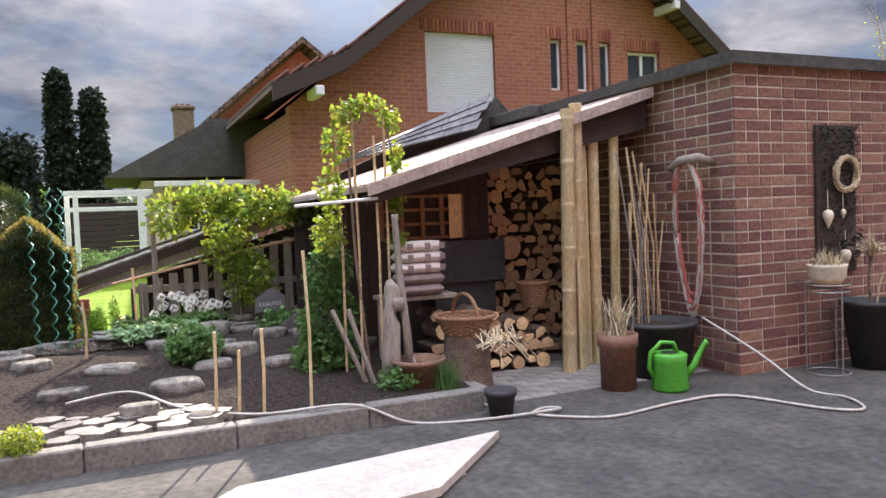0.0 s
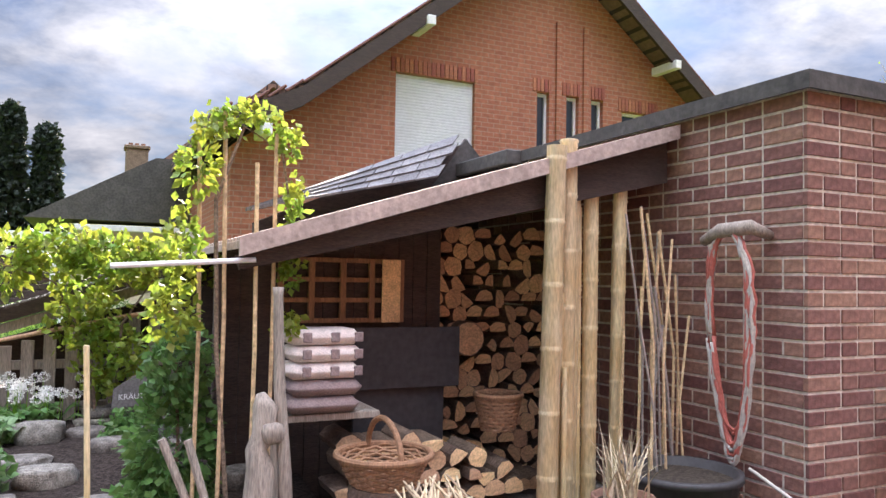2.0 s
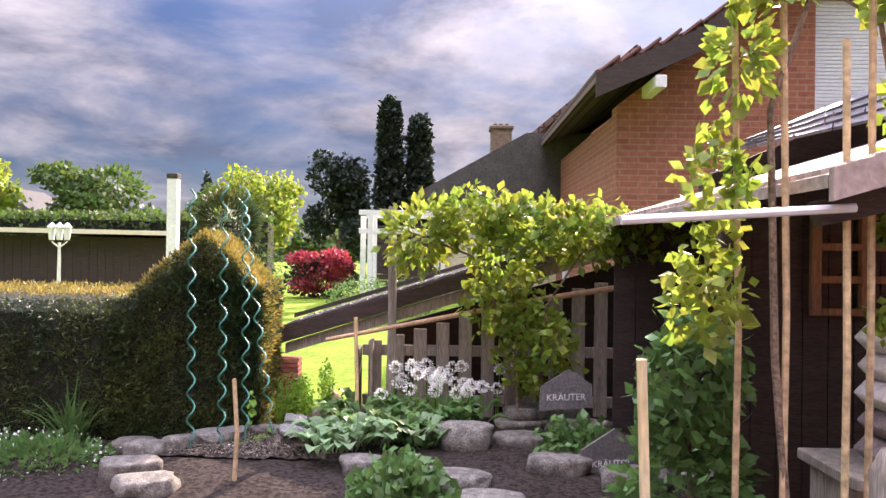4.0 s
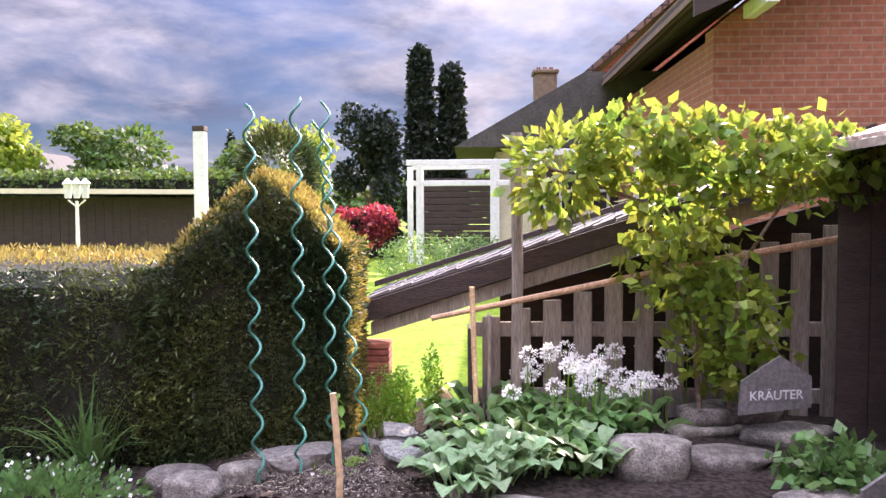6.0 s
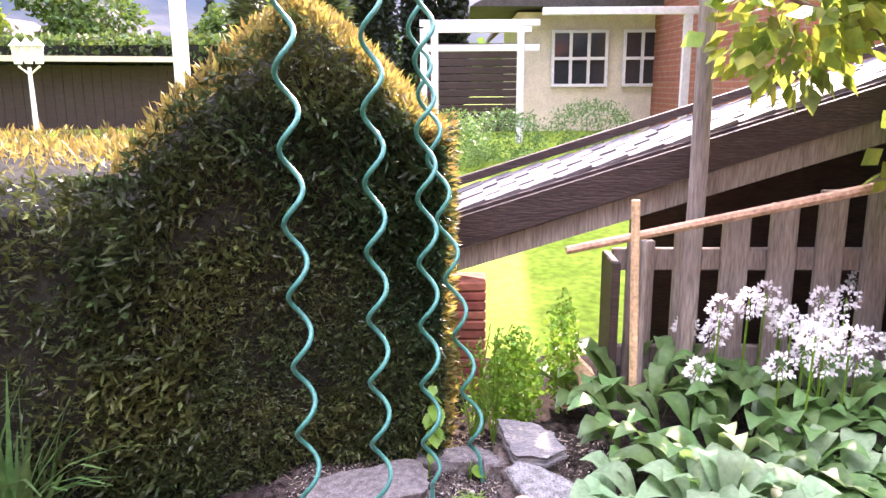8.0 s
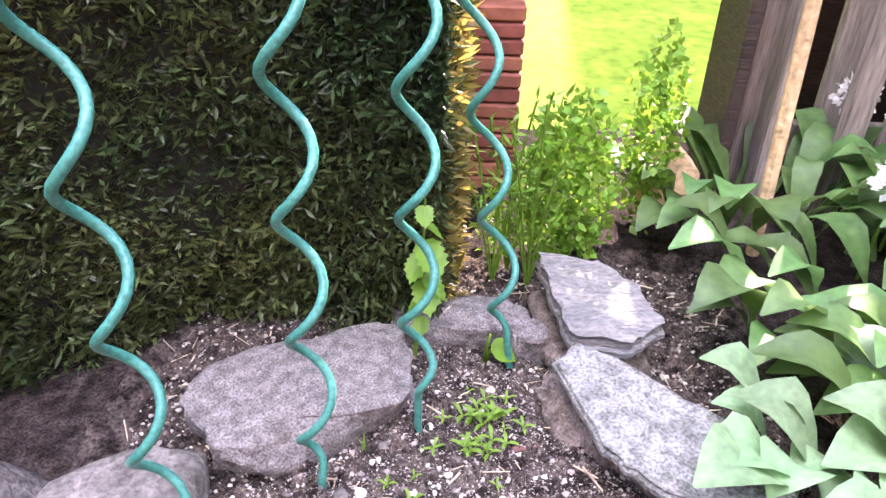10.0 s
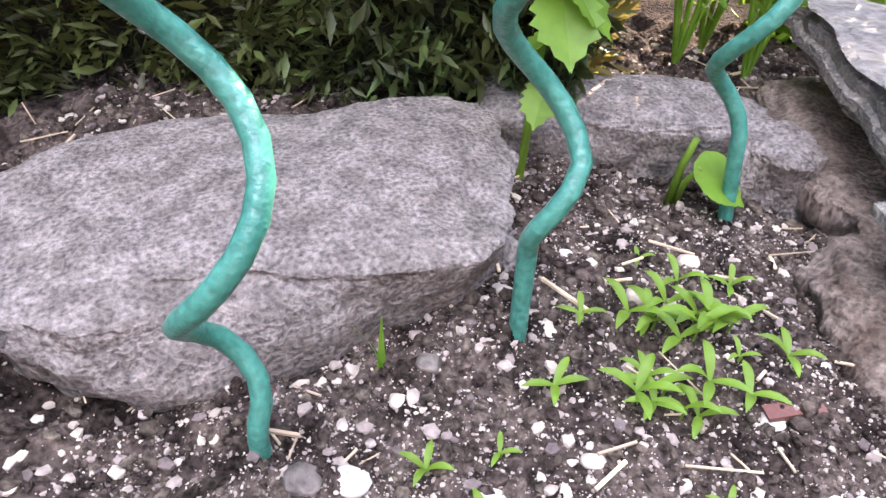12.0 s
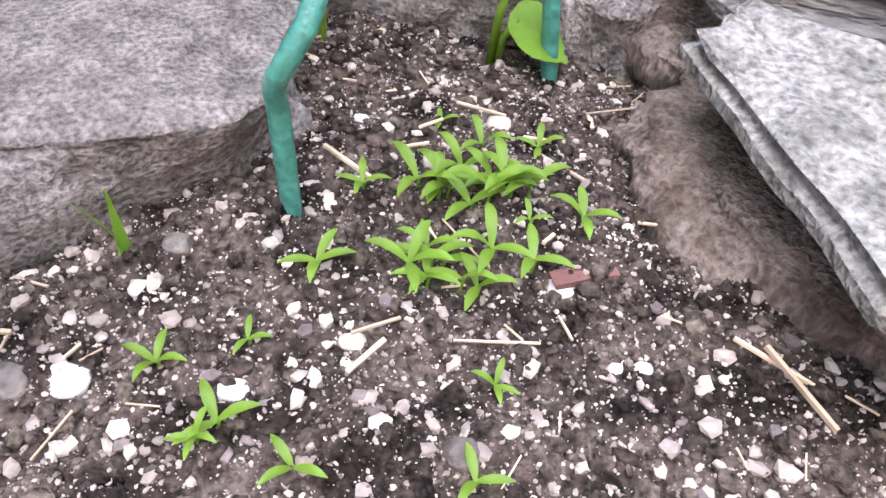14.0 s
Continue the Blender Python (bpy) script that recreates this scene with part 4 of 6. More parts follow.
def log_mesh(seed, r, length):
    """A split log: uneven wedge with bark round it, pale end."""
    q = random.Random(seed)
    n = 9
    split = q.choice((0, 1, 1, 2))
    ring = []
    for k in range(n):
        a = k * 2 * math.pi / n
        rr = r * (0.85 + 0.25 * q.random())
        x, z = rr * math.cos(a), rr * math.sin(a)
        if split and z < -0.1 * r:
            z = -0.1 * r + 0.1 * (z + 0.1 * r)
        if split == 2 and x < -0.2 * r:
            x = -0.2 * r + 0.15 * (x + 0.2 * r)
        ring.append((x, z))
    bm = bmesh.new()
    a = [bm.verts.new((x, 0, z)) for x, z in ring]
    b = [bm.verts.new((x, length, z)) for x, z in ring]
    for k in range(n):
        bm.faces.new((a[k], a[(k + 1) % n], b[(k + 1) % n], b[k]))
    bm.faces.new(b)
    bark = mesh_of("bark", bm, M["bark"])
    bm = bmesh.new()
    c = [bm.verts.new((x * 0.97, -0.004 + 0.006 * q.random(), z * 0.97)) for x, z in ring]
    mid = bm.verts.new((0, -0.006, 0))
    for k in range(n):
        bm.faces.new((c[k], mid, c[(k + 1) % n]))
    bmesh.ops.recalc_face_normals(bm, faces=bm.faces)
    return bark, mesh_of("cut_end", bm, M["cutwood"])


logs = []
for s in range(9):
    e = thing("split_log", 0, 0, -5 - s, "split firewood log with a pale cut end in the stack", "firewood", "stacked firewood")
    bk, ce = log_mesh(s, 0.062 + 0.006 * (s % 3), 0.30)
    part("bark", bk, None, e); part("cut_end", ce, None, e)
    logs.append(e)
for row in range(5):
    n = 9 if row < 3 else 9
    for c in range(n):
        x = -1.95 + c * 0.118 + 0.05 * (row % 2) + rng.uniform(-0.008, 0.008)
        if row >= 4 and x > -1.45 or row >= 3 and x > -1.15:
            continue
        copy_thing(logs[rng.randrange(9)], G @ pose(x, 1.14 + 0.05 * rng.random(), 0.06 + row * 0.107, 0, rng.choice((0, 0, 180, 25, -30)), 0))
for row in range(16):
    for c in range(9):
        x = -1.17 + c * 0.121 + 0.06 * (row % 2) + rng.uniform(-0.01, 0.01)
        if x > -0.09:
            continue
        copy_thing(logs[rng.randrange(9)], G @ pose(x, 1.92 + 0.05 * rng.random(), 0.06 + row * 0.107, 0, rng.uniform(0, 360) if rng.random() < 0.5 else 0, 0))
for e in logs:       # the patterns lie at the foot of the rear stack
    e.matrix_world = G @ pose(-1.1 + 0.11 * logs.index(e), 1.55, 0.055, 0, 0, 0)
rnd = thing("round_log", -0.92, 1.82, 0.98, "large round log end jutting from the stack", "firewood")
part("bark", tubem([(0, 0, 0), (0, 0.3, 0)], 0.115, 14), M["bark"], rnd)
part("cut_end", tubem([(0, -0.006, 0), (0, -0.002, 0)], 0.108, 14), M["cutwood"], rnd)

# lattice window frame, black sheet, folded blankets on the shelf
win = thing("lattice_window", -1.82, 1.70, 1.10, "old reddish brown lattice window frame hung on the boards", "window frame")
for x in (-0.37, -0.19, 0.0, 0.18, 0.37):
    part("upright", boxm(x - 0.018, x + 0.018, 0, 0.03, 0, 0.38, 0.003), M["brownwood"], win)
for z in (0.0, 0.12, 0.24, 0.355):
    part("crossbar", boxm(-0.39, 0.39, 0.004, 0.026, z, z + 0.028, 0.003), M["brownwood"], win)
part("board", boxm(0.24, 0.36, -0.012, -0.002, 0.0, 0.38, 0.004), M["cutwood"], win, "pale board leaning in the frame")
sh = thing("black_sheet", -1.42, 1.55, 0.72, "dark grey sheet panel standing behind the firewood", "panel")
part("panel", boxm(-0.42, 0.30, 0, 0.015, 0, 0.36, 0.004), M["black"], sh)
part("lower_panel", boxm(-0.36, 0.22, 0.05, 0.06, -0.4, 0.0, 0.004), M["black"], sh)
shelf = thing("shelf_board", -2.1, 1.15, 0.66, "dark plank shelf resting on the firewood", "shelf")
part("plank", boxm(-0.3, 0.28, -0.1, 0.25, 0, 0.035, 0.004), M["greywood"], shelf)
part("leg", boxm(-0.28, -0.22, -0.05, 0.2, -0.66, 0), M["greywood"], shelf)
for i, mm in enumerate(("cloth_d", "cloth_d", "cloth", "cloth", "cloth")):
    b = thing("folded_blanket", -2.12, 1.10, 0.70 + i * 0.083, "folded %s wool blanket in a stack" % ("brown" if mm == "cloth_d" else "pale checked"), "blanket", "stack of blankets")
    bm = boxm(-0.19 + 0.01 * i % 0.02, 0.18 + 0.012 * (i % 2), -0.1, 0.16, 0.004, 0.080, 0.034)
    part("fold", bm, M[mm], b, smooth=True)
    if mm == "cloth":
        for x in (-0.12, 0.02, 0.14):
            part("stripe", boxm(x, x + 0.045, -0.103, -0.09, 0.018, 0.066, 0.004), M["cloth_d"], b, "darker woven check")

# stump, baskets, driftwood post, weathered branches, pots
stump = thing("tree_stump", -1.93, 0.70, 0, "rough dark tree stump carrying a basket", "stump")
part("trunk", tubem([(0, 0, 0), (0, 0, 0.2), (0.01, 0, 0.42)], [0.20, 0.175, 0.17], 18), M["bark"], stump)
part("top", tubem([(0.01, 0, 0.421), (0.01, 0, 0.43)], 0.15, 18), M["cutwood"], stump)


def basket(u, v, z, r, h, handle, label):
    ob = thing("wicker_basket", u, v, z, label, "basket")
    bm = bmesh.new()
    for k in range(9):
        rr = r * (0.72 + 0.28 * k / 8)
        tube(bm, [(rr * math.cos(a), rr * math.sin(a), 0.01 + h * k / 9 + 0.006 * math.sin(a * 12 + k * math.pi)) for a in np.linspace(0, 2 * math.pi, 37)], h / 15, 6)
    part("weave", bm, M["wicker"], ob)
    part("rim", tubem([(r * 1.04 * math.cos(a), r * 1.04 * math.sin(a), h) for a in np.linspace(0, 2 * math.pi, 33)], 0.016, 8), M["brownwood"], ob)
    part("base", tubem([(0, 0, 0), (0, 0, 0.012)], r * 0.72, 20), M["wicker"], ob)
    if handle:
        part("handle", tubem([(0, r * math.cos(a), h + handle * math.sin(a)) for a in np.linspace(0, math.pi, 15)], 0.014, 8), M["brownwood"], ob, "bent branch handle")
    return ob


bk = basket(-1.93, 0.70, 0.432, 0.21, 0.13, 0.16, "shallow brown wicker basket with a bent handle")
basket(-1.0, 1.28, 0.50, 0.13, 0.2, 0, "round brown wicker basket on the firewood")
bm = bmesh.new()
for i in range(26):
    a = rng.uniform(-1.2, 1.2); x0 = rng.uniform(-0.12, 0.2)
    tube(bm, [(x0, -0.2, 0.46 + 0.05 * rng.random()), (x0 + 0.1 * math.sin(a), -0.26, 0.40), (x0 + 0.26 * math.sin(a), -0.30, 0.22 + 0.2 * rng.random())], 0.005, 5)
twigs = thing("dry_twigs", -1.86, 0.68, 0, "bundle of pale dry twigs hanging over the stump", "twigs")
part("twig_bundle", bm, M["dry"], twigs)

post = thing("driftwood_post", -2.50, 0.74, 0.12, "grey weathered driftwood post with a knobbly top", "post")
bm = bmesh.new()
tube(bm, [(0, 0, 0), (0.0, 0, 0.2), (0.015, 0, 0.42), (0.0, 0, 0.5), (0.02, 0, 0.56), (0.03, 0, 0.68), (0.01, 0, 0.74)], [0.07, 0.066, 0.062, 0.05, 0.05, 0.058, 0.02], 12)
for v_ in bm.verts:
    v_.co += Vector((noise.noise(v_.co * 14), noise.noise(v_.co * 17 + Vector((5, 0, 0))), 0)) * 0.02
part("trunk", bm, M["greywood"], post, smooth=True)
part("knot", rock(0.055, 0.05, 0.06, 3, 2), M["greywood"], post, smooth=True).location = (0.06, -0.02, 0.55)
br = thing("forked_branch", -2.36, 0.72, 0.10, "pale barkless branch with a rounded knob leaning upright", "branch")
part("limb", tubem([(0, 0, 0), (-0.02, 0, 0.4), (-0.05, 0.02, 0.8), (-0.06, 0.04, 1.18), (-0.06, 0.04, 1.22)], [0.035, 0.03, 0.026, 0.022, 0.026], 9), M["greywood"], br, smooth=True)
part("fork", tubem([(0.0, 0, 0.22), (0.05, -0.02, 0.06), (0.08, -0.03, 0.0)], [0.022, 0.018, 0.016], 8), M["greywood"], br, smooth=True)
for u, v, l in ((-2.62, 0.75, -0.16), (-2.66, 0.8, -0.22)):
    b2 = thing("stick", u, v, 0.12, "leaning weathered garden stick", "stick", "leaning sticks")
    part("shaft", tubem([(0, 0, 0), (l, 0.05, 0.55)], 0.018, 7), M["greywood"], b2)


def pot(name, u, v, z, prof, material, label, soil_r, soil_z):
    ob = thing(name, u, v, z, label, "pot")
    part("body", lathe(prof), material, ob, smooth=True)
    part("soil", tubem([(0, 0, soil_z), (0, 0, soil_z + 0.004)], soil_r, 20), M["soil"], ob)
    return ob


pot("wide_pot", -2.34, 0.62, 0.0, [(0.13, 0), (0.165, 0.27), (0.185, 0.275), (0.19, 0.31), (0.165, 0.31), (0.15, 0.24)], M["brown_pot"], "wide dark brown plastic plant pot", 0.152, 0.25)
pot("clay_pot", -0.96, 0.20, 0.0, [(0.125, 0), (0.13, 0.3), (0.145, 0.31), (0.145, 0.40), (0.13, 0.40), (0.125, 0.36)], M["brown_pot"], "tall cylindrical brown clay pot with a rolled rim", 0.125, 0.365)
pot("tub", -0.42, 0.42, 0.0, [(0.24, 0), (0.29, 0.38), (0.31, 0.385), (0.31, 0.42), (0.28, 0.42), (0.27, 0.36)], M["dark_pot"], "large black round planting tub", 0.275, 0.37)
pot("black_pot", 1.05, -0.30, 0.0, [(0.14, 0), (0.21, 0.48), (0.225, 0.485), (0.225, 0.52), (0.2, 0.52), (0.19, 0.46)], M["dark_pot"], "tall black plastic pot with a grassy plant", 0.195, 0.47)
pot("small_pot", -2.02, 0.02, 0.0, [(0.075, 0), (0.095, 0.13), (0.105, 0.135), (0.105, 0.17), (0.09, 0.17)], M["dark_pot"], "small dark plastic pot with a bare stem", 0.09, 0.14)


def tuft(name, u, v, z, n, length, material, label, category, spread=0.5, droop=0.0, seed=1, base=0.05, width=0.006):
    """A clump of curved blades."""
    q = random.Random(seed)
    bm = bmesh.new()
    for i in range(n):
        a, s, L_ = q.uniform(0, 6.283), q.random() ** 0.7 * spread, length * (0.6 + 0.5 * q.random())
        bx, by = base * q.gauss(0, 0.6), base * q.gauss(0, 0.6)
        prev = None
        for k in range(5):
            f = k / 4
            rr = s * L_ * f ** 1.3
            zz = L_ * (f - droop * s * f ** 2.2)
            x, y = bx + rr * math.cos(a), by + rr * math.sin(a)
            w = width * (1 - f * 0.9)
            p0, p1 = bm.verts.new((x - w * math.sin(a), y + w * math.cos(a), zz)), bm.verts.new((x + w * math.sin(a), y - w * math.cos(a), zz))
            if prev:
                bm.faces.new((prev[0], prev[1], p1, p0))
            prev = (p0, p1)
    ob = thing(name, u, v, z, label, category)
    part("foliage", bm, material, ob)
    return ob


tuft("dry_grass", -0.96, 0.20, 0.36, 70, 0.4, M["dry"], "dry straggly plant in the clay pot", "plant", 0.7, 0.5, 2, 0.06)
tuft("pot_grass", 1.05, -0.30, 0.86, 130, 0.26, M["dry"], "arching pale grassy plant on a bare stem", "plant", 1.2, 0.9, 3, 0.03)
st = thing("forked_plant", 1.05, -0.30, 0.46, "leafless forked plant rooted in the black pot", "plant")
part("stem", tubem([(0, 0, 0), (-0.03, 0, 0.2), (0.0, 0, 0.42)], 0.012, 7), M["bark"], st)
part("stem", tubem([(0.05, 0, 0), (0.08, 0, 0.15), (0.13, 0, 0.24)], 0.009, 7), M["dry"], st)
tuft("chives", -2.22, 0.42, 0.12, 170, 0.24, M["green"], "dense tuft of fine green grass-like herb", "plant", 0.5, 0.3, 4, 0.07, 0.003)

can = thing("watering_can", -0.68, -0.02, 0.0, "bright green plastic watering can on the paving", "watering can", rz=-15)
part("body", lathe([(0.125, 0), (0.13, 0.02), (0.115, 0.2), (0.125, 0.25), (0.10, 0.265), (0.07, 0.262)]), M["can"], can, smooth=True)
part("spout", tubem([(0.10, 0, 0.06), (0.19, 0, 0.17), (0.27, 0, 0.31), (0.285, 0, 0.315)], [0.032, 0.024, 0.018, 0.03], 12), M["can"], can, smooth=True)
part("handle", tubem([(0.06, 0, 0.26), (0.03, 0, 0.33), (-0.06, 0, 0.34), (-0.14, 0, 0.27), (-0.155, 0, 0.16), (-0.115, 0, 0.08)], 0.016, 10), M["can"], can, smooth=True)
# the top is closed; a dark disc paints the shade of the filler hole
part("opening", tubem([(0.0, 0, 0.263), (0, 0, 0.266)], 0.06, 18), M["dark_pot"], can, "dark disc standing for the shaded filler hole")

# hoses: coils over a bracket on the side wall, and one across the yard
coil = thing("hose_coil", -0.05, 0.36, 0.0, "red and grey garden hoses coiled over a wall bracket", "hose")
part("bracket", tubem([(0.05, -0.14, 1.62), (-0.07, -0.12, 1.66), (-0.09, 0.06, 1.65), (-0.07, 0.2, 1.60)], [0.025, 0.04, 0.04, 0.03], 9), M["greywood"], coil, "knotty branch bracket", True)
for i in range(14):
    w, top, bot = 0.15 + 0.06 * rng.random(), 1.64 + 0.02 * rng.random(), 0.40 + 0.2 * rng.random()
    pts = [(-0.05 - 0.03 * rng.random() - 0.02 * math.sin(a), w * math.cos(a) * (0.75 + 0.25 * math.sin(a)) + 0.02, (top + bot) / 2 + (top - bot) / 2 * math.sin(a)) for a in np.linspace(0, 2 * math.pi, 41)]
    part("hose_loop", tubem(pts, 0.0085, 7), M["hose_r"] if i % 2 else M["hose_g"], coil, smooth=True)
yard_hose = thing("garden_hose", 0, 0, 0.012, "pale grey garden hose snaking over the paving", "hose")
hp_ = [(-0.12, 0.25, 0.42), (-0.02, -0.2, 0.2), (0.05, -0.55, 0.0), (0.06, -0.85, 0), (-0.10, -1.08, 0), (-0.28, -0.95, 0), (-0.5, -0.42, 0), (-0.9, -0.36, 0), (-1.4, -0.42, 0), (-1.62, -0.35, 0), (-1.85, -0.12, 0), (-1.75, -0.05, 0.01), (-1.7, -0.15, 0.02), (-2.2, -0.05, 0), (-2.6, 0.13, 0.0), (-2.95, 0.22, 0.14), (-3.5, 0.36, 0.13), (-3.9, 0.75, 0.14), (-4.2, 1.15, 0.2), (-4.6, 1.0, 0.2)]
cu = []
for i in range(len(hp_) - 1):
    p0, p1, p2, p3 = (Vector(hp_[max(0, min(len(hp_) - 1, i + k))]) for k in (-1, 0, 1, 2))
    for t_ in np.linspace(0, 1, 8, endpoint=False):
        cu.append(0.5 * ((2 * p1) + (p2 - p0) * t_ + (2 * p0 - 5 * p1 + 4 * p2 - p3) * t_ ** 2 + (3 * p1 - p0 - 3 * p2 + p3) * t_ ** 3))
part("tube", tubem(cu, 0.0095, 8), M["hose_g"], yard_hose, smooth=True)

# wall panel with wreaths and ornaments on the door side
pan = thing("wall_panel", 1.03, -0.02, 0.72, "mossy dark wooden panel hung with wreaths", "wall panel")
bm = boxm(-0.22, 0.22, -0.01, 0.02, 0.0, 1.17, 0.006)
part("board", bm, M["darkwood"], pan)
part("moss", leaf_mesh("moss", [(rng.uniform(-0.22, 0.22), -0.02, 1.17 * rng.random() ** 0.7) for _ in range(900)], 0.04, M["conifer"], 6, "needle", (0, -0.4, -0.2)), None, pan)


def wreath(u, z, r, n, material, label):
    ob = thing("wreath", u, -0.065, z, label, "wreath")
    for i in range(n):
        k, ph = r * rng.uniform(0.72, 1.08), rng.uniform(0, 6.28)
        pts = [(k * math.cos(a) * 0.95, 0.018 * math.sin(3 * a + ph), k * math.sin(a) + 0.012 * math.sin(5 * a + ph)) for a in np.linspace(0, 2 * math.pi, 27)]
        part("vine_loop", tubem(pts, 0.004 + 0.003 * rng.random(), 5), material, ob)


wreath(1.10, 1.50, 0.15, 16, M["dry"], "round wreath of pale twisted vine twigs")
wreath(1.17, 0.93, 0.10, 10, M["darkwood"], "small dark twig wreath")
for u, z, s in ((0.89, 1.18, 0.05), (1.06, 1.20, 0.025), (1.08, 0.86, 0.05)):
    hg = thing("hanging_ornament", u, -0.06, z, "pale wicker drop ornament hanging on a cord", "ornament", "hanging ornaments")
    part("drop", lathe([(0.004, -2.1 * s), (s * 0.6, -0.8 * s), (s * 0.85, 0), (s * 0.6, 0.7 * s), (0.004, 0.9 * s)], 14), M["cream"], hg, smooth=True)
    part("cord", tubem([(0, 0, 0.9 * s), (0, 0, 0.9 * s + 0.15)], 0.003, 5), M["cream"], hg)
stand = thing("wire_stand", 0.62, -0.26, 0.0, "thin rusty wire plant stand with ring feet", "plant stand")
for z, r in ((0.01, 0.15), (0.62, 0.15), (0.67, 0.155)):
    part("ring", tubem([(r * math.cos(a), r * math.sin(a), z) for a in np.linspace(0, 2 * math.pi, 33)], 0.006, 6), M["steel"], stand)
for a in (0.3, 2.4, 4.5):
    part("leg", tubem([(0.15 * math.cos(a), 0.15 * math.sin(a), 0), (0.15 * math.cos(a), 0.15 * math.sin(a), 0.67)], 0.006, 6), M["steel"], stand)
part("shelf", tubem([(0, 0, 0.655), (0, 0, 0.665)], 0.15, 20), M["wicker"], stand)
pot("bowl", 0.62, -0.26, 0.667, [(0.09, 0), (0.13, 0.06), (0.135, 0.13), (0.145, 0.15), (0.13, 0.15)], M["cream"], "cream glazed bowl planted with dry grass", 0.125, 0.135)
tuft("bowl_grass", 0.62, -0.26, 0.80, 130, 0.2, M["dry"], "dry yellowish grass in the cream bowl", "plant", 1.1, 0.8, 7, 0.07, 0.004)
for k in range(3):
    part("line", tubem([(1.6, -0.06, 1.86 - 0.02 * k), (3.5, -0.25, 1.80 - 0.03 * k), (5.6, -0.5, 1.86 - 0.03 * k)], 0.004, 5), M["white"], thing("clothes_line", 0, 0, 0, "thin white clothes line across the wall", "line", "clothes lines"))
wreath(4.35, 1.33, 0.12, 8, M["darkwood"], "dark twig wreath on the brick wall")

# raised planter on legs
pl = thing("raised_planter", -0.88, -2.31, 0, "weathered metal raised planter on wooden legs", "planter", rz=-6)
bm = bmesh.new()
box(bm, -0.23, 0.62, -0.21, -0.195, 0.70, 1.02, 0.003); box(bm, -0.23, 0.62, 0.195, 0.21, 0.70, 1.02, 0.003)
box(bm, -0.23, -0.215, -0.195, 0.195, 0.70, 1.02); box(bm, 0.605, 0.62, -0.195, 0.195, 0.70, 1.02); box(bm, -0.215, 0.605, -0.195, 0.195, 0.70, 0.715)
part("box", bm, M["zinc"], pl)
for x, y in ((-0.2, -0.18), (-0.2, 0.18), (0.58, -0.18), (0.58, 0.18)):
    part("leg", boxm(x - 0.026, x + 0.026, y - 0.026, y + 0.026, 0, 0.698, 0.004), M["greywood"], pl)
part("soil", boxm(-0.214, 0.604, -0.194, 0.194, 0.95, 0.97), M["soil"], pl)
part("rail", tubem([(-0.25, -0.2, 0.80), (-0.25, 0.2, 0.80)], 0.010, 8), M["white"], pl, "white plastic rail")
for y in (-0.14, 0.08):
    part("bracket", tubem([(-0.17, y, 1.0), (-0.17, y, 1.15)], 0.008, 6), M["greywood"], pl)
part("crossbar", boxm(-0.22, 0.07, -0.014, 0.014, 1.13, 1.148, 0.002), M["greywood"], pl)
part("crossbar", boxm(-0.18, -0.16, -0.17, 0.14, 1.15, 1.165, 0.002), M["greywood"], pl)
lp = thing("leafy_plant", -0.52, -2.33, 0.96, "bright green broad-leaved plant in the raised planter", "plant")
part("leaves", leaf_mesh("leaves", blob_points(700, 5, [(0, 0, 0.09, 0.2, 0.14, 0.11)], 0.3), 0.036, M["bright"], 5, "round", (0, 0, 0.6)), None, lp)

# stone slab leaning low on the yard
slab = thing("table_slab", -3.0, -0.78, 0.0, "pale skewed board lying on the paving", "slab")
bm = bmesh.new()
lo_ = [bm.verts.new((x, y, 0.012)) for x, y in ((0.72, 0.34), (-0.76, 0.18), (-1.45, -0.50), (0.07, -0.31))]
hi_ = [bm.verts.new((v.co.x, v.co.y, 0.055)) for v in lo_]
bm.faces.new(hi_); bm.faces.new(lo_[::-1])
for k in range(4):
    bm.faces.new((lo_[k], lo_[(k + 1) % 4], hi_[(k + 1) % 4], hi_[k]))
bmesh.ops.recalc_face_normals(bm, faces=bm.faces)
part("top", bm, M["slab"], slab)
part("batten", boxm(-0.6, 0.3, -0.1, -0.05, 0, 0.0115), M["greywood"], slab)

# ---- the bed: stones, plants, stakes ----
def stone(u, v, sx, sy, sz, seed, material="stone", rz=0.0, dz=-0.03, sub=3, label="weathered grey field stone edging the bed"):
    return solid("stone", rock(sx, sy, sz, seed, sub), M[material], u, v, bed_z(u, v) + dz, label, "stone", "bed edging stones", rz, smooth=True)


